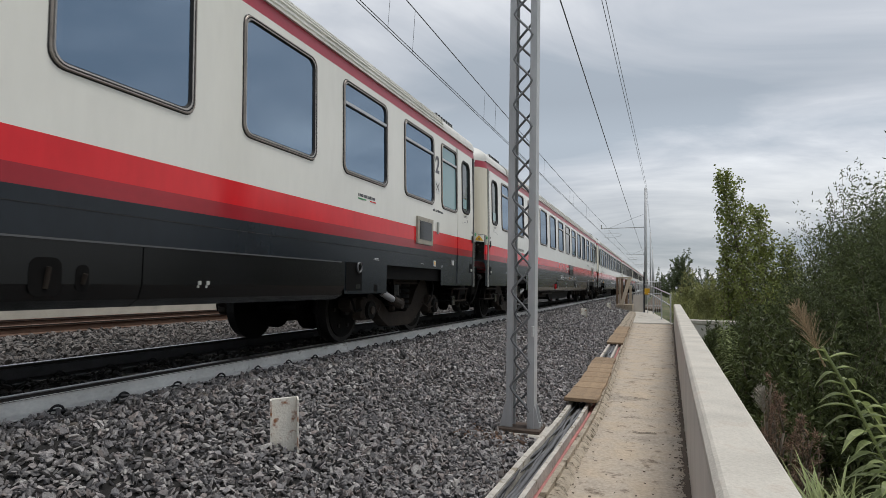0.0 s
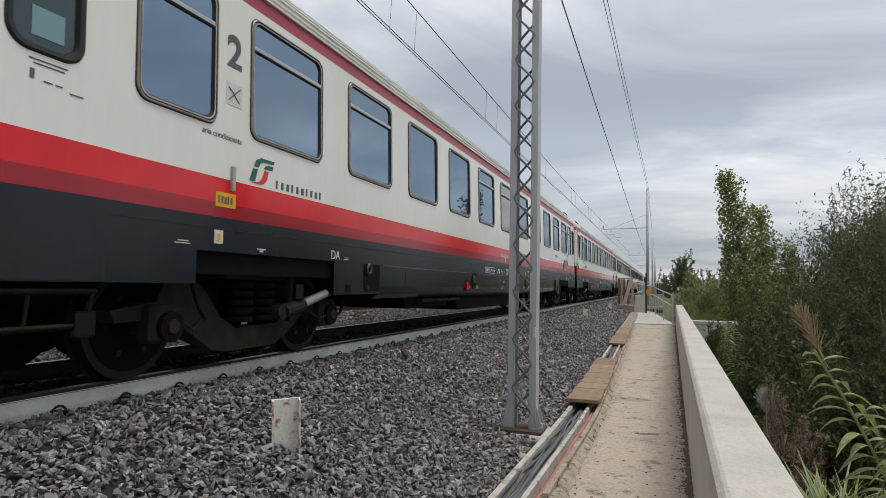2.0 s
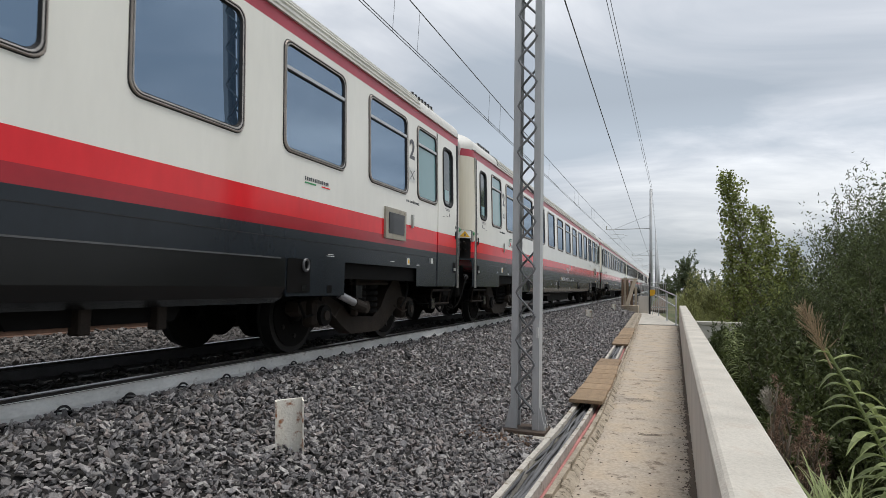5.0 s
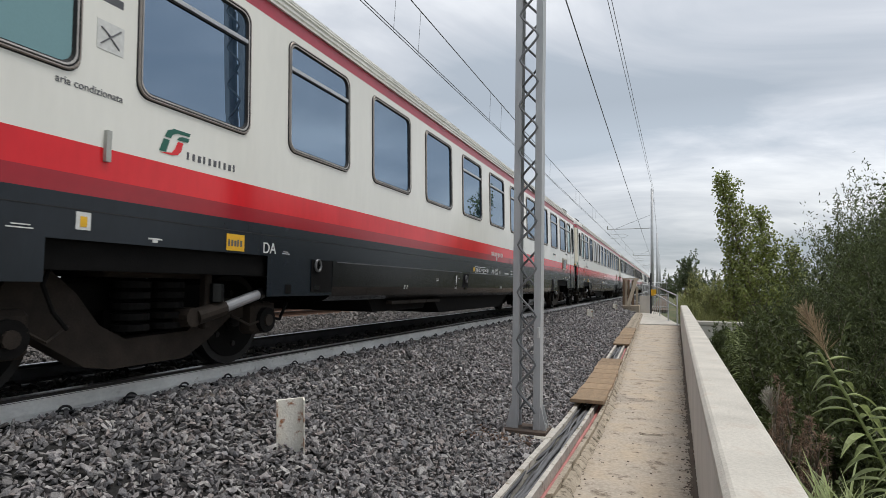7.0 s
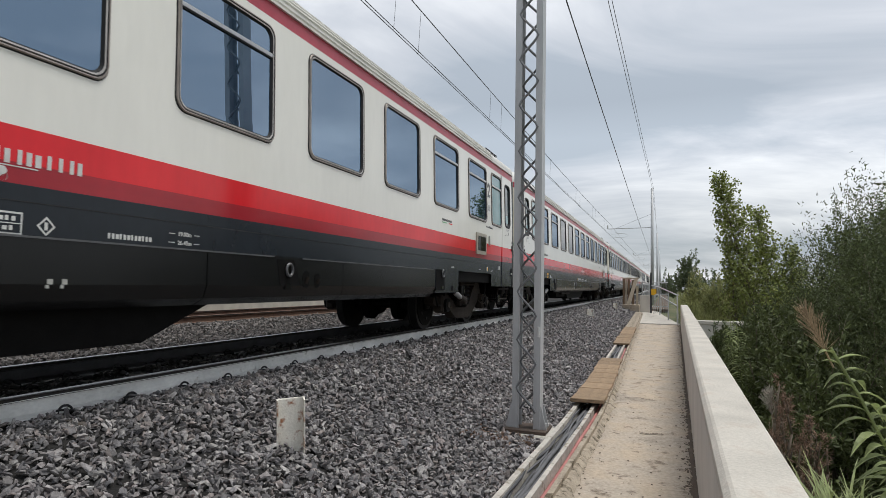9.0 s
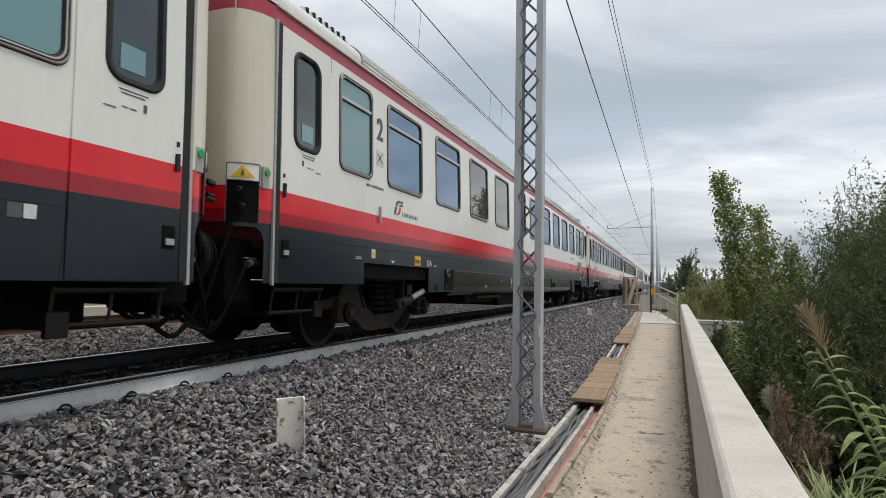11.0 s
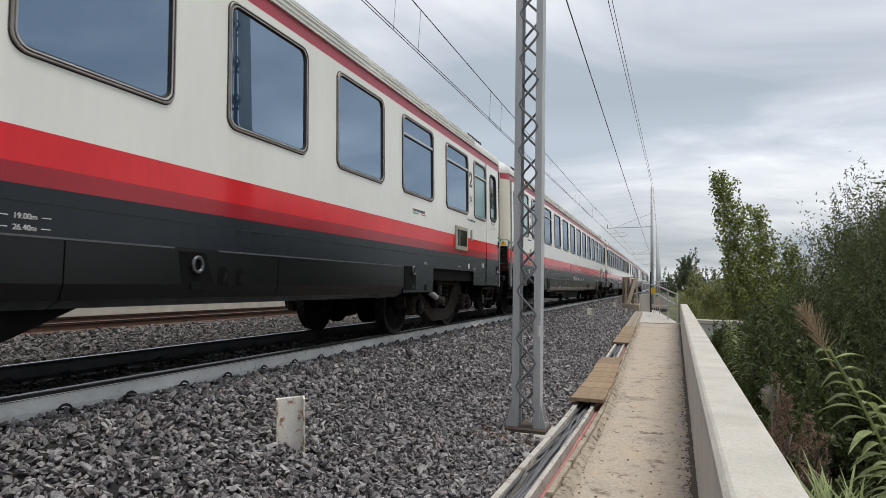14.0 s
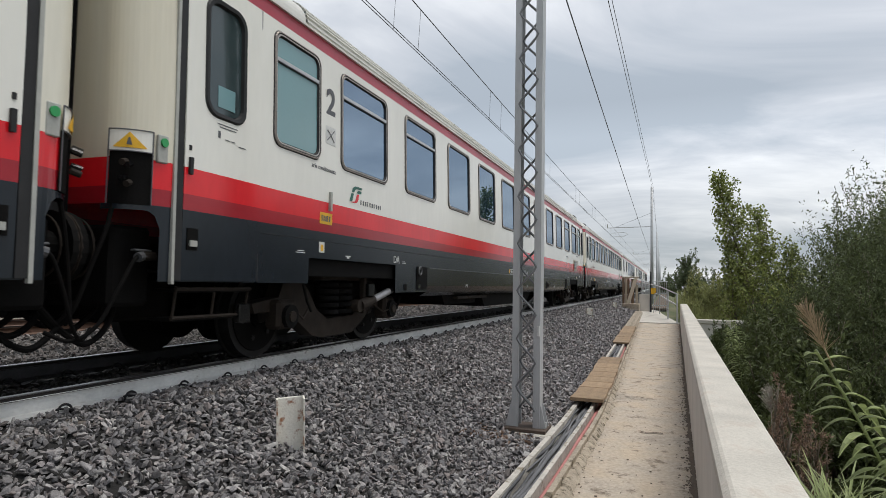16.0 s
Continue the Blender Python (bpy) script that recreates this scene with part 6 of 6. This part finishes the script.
def make_cane(base, height, lean, seed, leaves=16, length=0.55, plume=False):
    rng = random.Random(seed)
    t = thing("giant_cane", "green giant cane with long arching leaves", "reed", "canes below the parapet", at=pose(*base))
    b = Build()
    top = Vector((lean[0], lean[1], height))
    pts = [top * a + Vector((lean[0] * (a * a - a), lean[1] * (a * a - a), 0)) for a in [i / 8 for i in range(9)]]
    b.path(pts, 0.010, LEAF_CANE, 6)
    b.make("stem", t)
    an0 = 90 + rng.uniform(-25, 25)
    for i in range(leaves):
        a = 0.35 + 0.65 * i / leaves
        p = pts[0].lerp(pts[-1], a)
        p = top * a + Vector((lean[0] * (a * a - a), lean[1] * (a * a - a), 0))
        az = radians(an0 + (0 if i % 2 else 180) + rng.uniform(-32, 32))
        up = rng.uniform(0.30, 0.62) + 0.5 * (i / leaves) ** 4
        b = Build()
        blade_strip(b, p, (math.cos(az), math.sin(az), up), length * rng.uniform(0.7, 1.15) * (1 - 0.45 * (i / leaves) ** 2), 0.078, rng.uniform(0.55, 1.15), LEAF_CANE)
        b.make("leaf", t)
    return t


def make_plume(base, height, lean, seed, material, label="dry brown reed plume above the bushes", at=0.88):
    """A feathery seed head on a thin stem."""
    rng = random.Random(seed)
    t = thing("reed_plume", label, "reed", "dry reed plumes", at=pose(*base))
    b = Build()
    b.rod((0, 0, 0), (lean[0], lean[1], height), 0.007, material, 5, 0.003)
    b.make("stem", t)
    b = Build()
    for i in range(170):
        a = at + (1 - at) * rng.random()
        p = Vector((lean[0] * a, lean[1] * a, height * a))
        q = p + Vector((rng.gauss(0, 0.55), rng.gauss(0, 0.55) + 0.3, 1.0)).normalized() * 0.125 * (1.2 - 0.7 * abs((a - at) / (1 - at) - 0.35))
        b.rod(p, q, 0.0016, material, 3, 0.001)
    b.make("plume", t)
    return t


def grass_patch(name, x0, x1, y0, y1, count, h, material, seed, label, zoff=0.0):
    rng = np.random.default_rng(seed)
    X, Y = rng.uniform(x0, x1, count), rng.uniform(y0, y1, count)
    Z = np.array([ground_z(x, y) for x, y in zip(X, Y)]) + zoff
    base = np.stack([X, Y, Z], 1)
    H = (h * rng.uniform(0.5, 1.3, count))[:, None]
    d = rng.normal(size=(count, 3)) * 0.28 + np.array([0, 0, 1])
    s = rng.normal(size=(count, 3)); s[:, 2] = 0
    s /= np.linalg.norm(s, axis=1)[:, None]
    w = np.full_like(H, 0.011 if h > 0.5 else 0.006)
    V = np.stack([base - s * w, base + s * w, base + d * H * 0.6 + s * w * 0.7, base + d * H], 1).reshape(-1, 3)
    F = np.arange(count * 4).reshape(count, 4)
    return tagged(new(name, np_mesh(name, V, F, material)), label, "grass", kind="stuff")


def make_tuft(base, height, seed):
    """Arching light green blades from one root."""
    rng = random.Random(seed)
    b = Build()
    for i in range(75):
        az = rng.uniform(0, 2 * math.pi)
        root = (rng.gauss(0, 0.07), rng.gauss(0, 0.07), 0)
        blade_strip(b, root, (math.cos(az) * 0.55, math.sin(az) * 0.55, 1.0), height * rng.uniform(0.6, 1.15), rng.uniform(0.012, 0.032), rng.uniform(0.25, 0.6), LEAF_CANE, 6)
    ob = tagged(b.make("grass_tuft"), "tuft of long light green grass blades beside the parapet", "grass", "grass tufts", "stuff")
    ob.matrix_basis = pose(*base)


def make_plants():
    """All that grows on the walkway side."""
    POPLARS = [make_poplar((28.6, -4.15, -2.3), 8.4, 1.50, (0.2, 1.6), 9000, 3, "slender young poplar with bright green leaves, swaying in the wind", 0.115),
               make_poplar((29.5, -4.70, -2.3), 6.7, 1.45, (0.1, 0.65), 5600, 4, "young poplar with bright green leaves", 0.115),
               make_poplar((29.3, -5.30, -2.3), 5.0, 1.2, (0.1, 0.1), 3600, 6, "low poplar shoot with bright green leaves", 0.115),
               make_poplar((29.0, -3.0, -2.3), 5.2, 0.95, (0.1, 0.25), 2600, 5, "low poplar shoot with bright green leaves", 0.115)]
    WILLOW = "tall grey-green willow bush beside the parapet"
    WILLOWS = [make_bush((14.0, -4.15, -2.3), (2.0, 1.8, 4.70), LEAF_BUSH, 0.074, 92000, 11, WILLOW, aspect=3.2),
               make_bush((11.0, -3.65, -2.3), (1.8, 1.6, 4.20), LEAF_BUSH, 0.064, 92000, 12, WILLOW, aspect=3.2),
               make_bush((17.5, -5.0, -2.3), (2.2, 1.7, 4.7), LEAF_BUSH, 0.086, 70000, 17, WILLOW, aspect=3.0)]
    make_bush((14.4, -4.35, -2.3), (1.8, 1.65, 4.45), LEAF_DARK, 0.11, 28000, 91, WILLOW, aspect=2.6, shoots=0)
    make_bush((11.4, -3.85, -2.3), (1.6, 1.45, 3.95), LEAF_DARK, 0.10, 28000, 92, WILLOW, aspect=2.6, shoots=0)
    make_bush((17.9, -5.2, -2.3), (2.0, 1.55, 4.45), LEAF_DARK, 0.12, 22000, 93, WILLOW, aspect=2.6, shoots=0)
    make_bush((11.0, -3.3, -2.3), (1.9, 1.1, 3.3), LEAF_BUSH, 0.066, 50000, 18, WILLOW, aspect=3.2)
    make_bush((8.2, -3.1, -2.2), (1.5, 1.2, 3.2), LEAF_BUSH, 0.056, 50000, 19, WILLOW, aspect=3.2)
    make_bush((8.5, -1.85, -1.8), (1.4, 0.75, 1.75), LEAF_DARK, 0.09, 14000, 13, "dark dense bush below the parapet", aspect=2.2)
    make_bush((12.0, -2.1, -1.9), (2.0, 0.85, 2.0), LEAF_DARK, 0.10, 15000, 14, "dark dense bush below the parapet", aspect=2.0)
    make_bush((16.5, -2.3, -2.0), (2.2, 0.9, 1.9), LEAF_DARK, 0.12, 12000, 15, "dark dense bush below the parapet", aspect=2.2)
    make_bush((20.5, -3.8, -2.3), (2.2, 1.7, 2.9), LEAF_BUSH, 0.11, 34000, 16, "dense green bush beside the poplar", aspect=2.2)
    make_bush((6.0, -2.4, -2.0), (1.0, 0.7, 1.9), LEAF_DARK, 0.09, 12000, 20, "dark dense bush below the parapet", aspect=2.4)
    make_bush((22.0, -1.75, -2.2), (1.6, 0.7, 1.5), LEAF_BUSH, 0.12, 9000, 81, "green undergrowth at the foot of the parapet", aspect=2.6)
    make_bush((25.0, -3.0, -2.2), (1.5, 1.4, 1.75), LEAF_BUSH, 0.13, 9000, 82, "green undergrowth before the wing wall", aspect=2.6)
    make_bush((24.5, -5.4, -2.2), (1.8, 1.6, 2.2), LEAF_BUSH, 0.13, 9000, 83, "green undergrowth before the wing wall", aspect=2.6)
    CANES = ((4.5, -1.62, 2.34, (0.0, 0.66)), (4.25, -1.66, 2.05, (0.0, 0.42)), (4.75, -2.02, 2.30, (0.0, 0.30)), (4.1, -1.52, 1.75, (0.05, 0.28)), (4.45, -1.86, 1.95, (0.0, 0.24)), (3.85, -1.40, 1.42, (0.08, 0.16)), (4.9, -2.10, 2.1, (-0.1, 0.1)),
             (3.7, -1.52, 1.50, (0.0, 0.20)), (3.3, -1.10, 1.10, (0.1, 0.10)), (3.5, -1.22, 1.15, (0.1, 0.06)), (15.0, -1.6, 1.9, (0.1, 0.1)), (18.0, -1.75, 1.9, (0.0, 0.1)), (16.6, -1.6, 1.7, (0.0, 0.1)))
    REEDS = [make_cane((x, y, -1.86), h, ln, 20 + i, leaves=44, length=0.36) for i, (x, y, h, ln) in enumerate(CANES)]
    REEDS.append(make_plume((4.5, -1.0, 0.36), 0.36, (0.0, 0.15), 40, LEAF_DRY, at=0.25))
    make_plume((6.6, -0.98, -1.86), 1.70, (0.1, 0.02), 41, LEAF_PALE, "pale grey drooping reed plume beside the parapet")
    make_bush((6.6, -1.04, -1.2), (0.20, 0.15, 1.12), LEAF_RUST, 0.045, 2600, 42, "rust-brown withered shrub beside the parapet", aspect=6.0, shoots=10)
    make_bush((6.9, -1.34, -1.4), (0.18, 0.15, 1.05), LEAF_RUST, 0.045, 1600, 43, "rust-brown withered shrub beside the parapet", aspect=6.0, shoots=10)
    for i, (x, y, h) in enumerate(((4.0, -0.78, 0.70), (4.3, -0.90, 0.80), (4.6, -0.85, 0.72), (4.4, -1.10, 0.90), (4.9, -1.00, 0.78), (5.2, -0.95, 0.62), (4.1, -1.05, 0.90), (4.7, -1.25, 0.95), (5.4, -1.15, 0.75), (3.8, -0.85, 0.75))):
        make_tuft((x, y, -1.06), 1.3 * h, 120 + i)
    FAR = "dark green tree far beyond the field"
    make_bush((70, -2.2, 0.6), (1.7, 1.35, 3.7), LEAF_HAZE, 0.17, 9000, 51, "round " + FAR, "tree", 1.6, 0.0, 20, 2)
    make_bush((68, -4.4, -2.0), (2.2, 1.7, 4.5), LEAF_HAZE, 0.17, 8000, 52, "low " + FAR, "tree", 1.6, 0.0, 20, 4)
    make_bush((66, -6.6, -2.0), (2.2, 1.9, 4.7), LEAF_HAZE, 0.17, 8000, 53, "low " + FAR, "tree", 1.6, 0.0, 20, 4)
    make_bush((62, -10.0, -2.0), (3.0, 2.6, 4.7), LEAF_HAZE, 0.18, 8000, 55, "low " + FAR, "tree", 1.6, 0.0, 20, 4)
    make_bush((140, -0.3, -1.0), (3.0, 1.9, 4.6), LEAF_HAZE, 0.30, 5000, 54, "distant dark tree near the railway", "tree", 1.6, 0.0, 20, 0)
    for k, (x, y, w, h) in enumerate(((36, -1.5, 0.9, 3.3), (35, -2.7, 1.1, 3.1), (37, -4.3, 1.4, 2.8), (36, -6.0, 1.4, 2.7), (44, -2.4, 1.3, 3.6), (46, -5.0, 1.8, 3.4), (48, -8.0, 2.2, 3.4), (34, -7.8, 1.6, 2.7), (33, -1.2, 0.7, 2.5))):
        make_bush((x, y, -2.3), (w, w, h), LEAF_GRASS, 0.24, 5200, 70 + k, "yellow-green reed clump beyond the wing wall", "reed_clump", 6.0, 1.4, 12, 14)
    grass_patch("tall_grass", 28.2, 48, -12, -0.7, 16000, 0.8, LEAF_GRASS, 61, "yellow-green meadow grass beyond the wing wall", 0.4)
    return POPLARS, WILLOWS, REEDS


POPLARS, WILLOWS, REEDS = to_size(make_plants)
grass_patch("verge_grass", 2, 60, 13.6, 19, 20000, 0.4, LEAF_GRASS, 62, "green grass strip behind the kerb wall")


def make_litter():
    """Crumbs of earth, gravel and dry leaves on the walkway, thickest at the parapet's foot."""
    rng = np.random.default_rng(77)
    shapes = stone_shapes(rng, 6)
    vs, fs, n = [], [], 0
    for i in range(3200):
        x = 2.5 + 23 * rng.uniform() ** 1.6
        if i % 5 < 3:
            y = parapet_y(x) + 0.02 + abs(rng.normal()) * 0.045
        elif i % 5 == 3:
            y = walk_left(x) - abs(rng.normal()) * 0.06
        else:
            y = rng.uniform(parapet_y(x), walk_left(x))
        sv, sf = shapes[i % 6]
        r = (0.003 + 0.015 * rng.uniform() ** 1.8) * (0.7 if i % 5 == 4 else 1)
        vs.append(sv * r * np.array([1.4, 1, 0.6]) + np.array([x, y, -0.577]))
        fs.append(sf + n)
        n += len(sv)
    tagged(new("litter", np_mesh("litter", np.concatenate(vs), np.concatenate(fs), DIRT)), "dark crumbs of earth and gravel on the walkway", "litter", kind="stuff")


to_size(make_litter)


def make_cracks():
    """Open cracks across the slab and the crumbling joint along the parapet's foot."""
    rng = random.Random(31)
    b = Build()
    def ribbon(pts, w, axis):
        rows = []
        for i, (x, y) in enumerate(pts):
            k = w * (0.35 + 0.9 * rng.random())
            rows.append(((x - k, y, -0.5685), (x + k, y, -0.5685)) if axis else ((x, y - k, -0.5685), (x, y + k, -0.5685)))
        for r0, r1 in zip(rows, rows[1:]):
            b.face([r0[0], r0[1], r1[1], r1[0]], DIRT)
    for x0, a0, a1 in ((9.9, 0.35, 0.75), (11.4, 0.1, 0.5), (8.2, 0.45, 0.8), (14.5, 0.2, 0.9), (18.6, 0.0, 1.0), (22.5, 0.0, 0.8), (6.3, 0.3, 0.55)):
        pts = []
        for i in range(24):
            a = a0 + (a1 - a0) * i / 23
            y = parapet_y(x0) + (walk_left(x0) - parapet_y(x0)) * a
            pts.append((x0 + 0.10 * noise.noise(Vector((a * 7, x0, 0))) + rng.uniform(-.012, .012), y))
        ribbon(pts, 0.012 * (1 + x0 / 20), True)
    pts = [(2.4 + 0.05 * i, parapet_y(2.4 + 0.05 * i) + 0.018 + rng.uniform(0, 0.022)) for i in range(460)]
    ribbon(pts, 0.026, False)
    pts = [(2.4 + 0.05 * i, walk_left(2.4 + 0.05 * i) - 0.012 - rng.uniform(0, 0.03)) for i in range(400)]
    ribbon(pts, 0.022, False)            # earth and moss in the joint beside the trough
    tagged(b.make("slab_cracks"), "dark cracks and crumbled joint in the walkway", "cracks", kind="structure")


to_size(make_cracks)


# ---- movement ----
DRIFT = [(0.0, 0.0), (4.0, 0.0), (6.6, -0.025), (9.0, 0.02), (12.0, 0.04), (14.5, 0.06), (16.0, 0.08)]   # the train gains and loses a little


def motions():
    for c in TRAIN:
        x, y = c.location.x, c.location.y
        walk(c, [(t, pose(x - SPEED * t + d, y, 0)) for t, d in DRIFT])
        for w in [o for o in c.children_recursive if o.name.startswith("wheelset")]:
            wx, wz = w.location.x, w.location.z
            step = 0.1
            walk(w, [(step * i, pose(wx, 0, wz, 0, -math.degrees(SPEED * step * i / 0.46), 0)) for i in range(161)])
    gust = ((0.0, 0.0), (4.0, -0.3), (6.5, -2.0), (9.0, -3.2), (11.5, -3.4), (12.5, -3.8), (14.5, -3.2), (16.0, -3.3))
    for n, ob in enumerate(POPLARS):
        m = ob.matrix_basis.translation.copy()
        walk(ob, [(t, pose(*m, a * (1.0, 0.8, 0.6, 0.6)[n], 0, 0)) for t, a in gust])
    for n, ob in enumerate(WILLOWS + REEDS):       # the wind rocks canes and willows
        m = ob.matrix_basis.translation.copy()
        amp = 0.35 if ob in WILLOWS else 0.9
        walk(ob, [(0.5 * k, pose(*m, -0.02 * k + amp * math.sin(1.3 * k * 0.5 + 0.8 * n), 0.5 * amp * math.sin(0.9 * k * 0.5 + n), 0)) for k in range(33)])


motions()
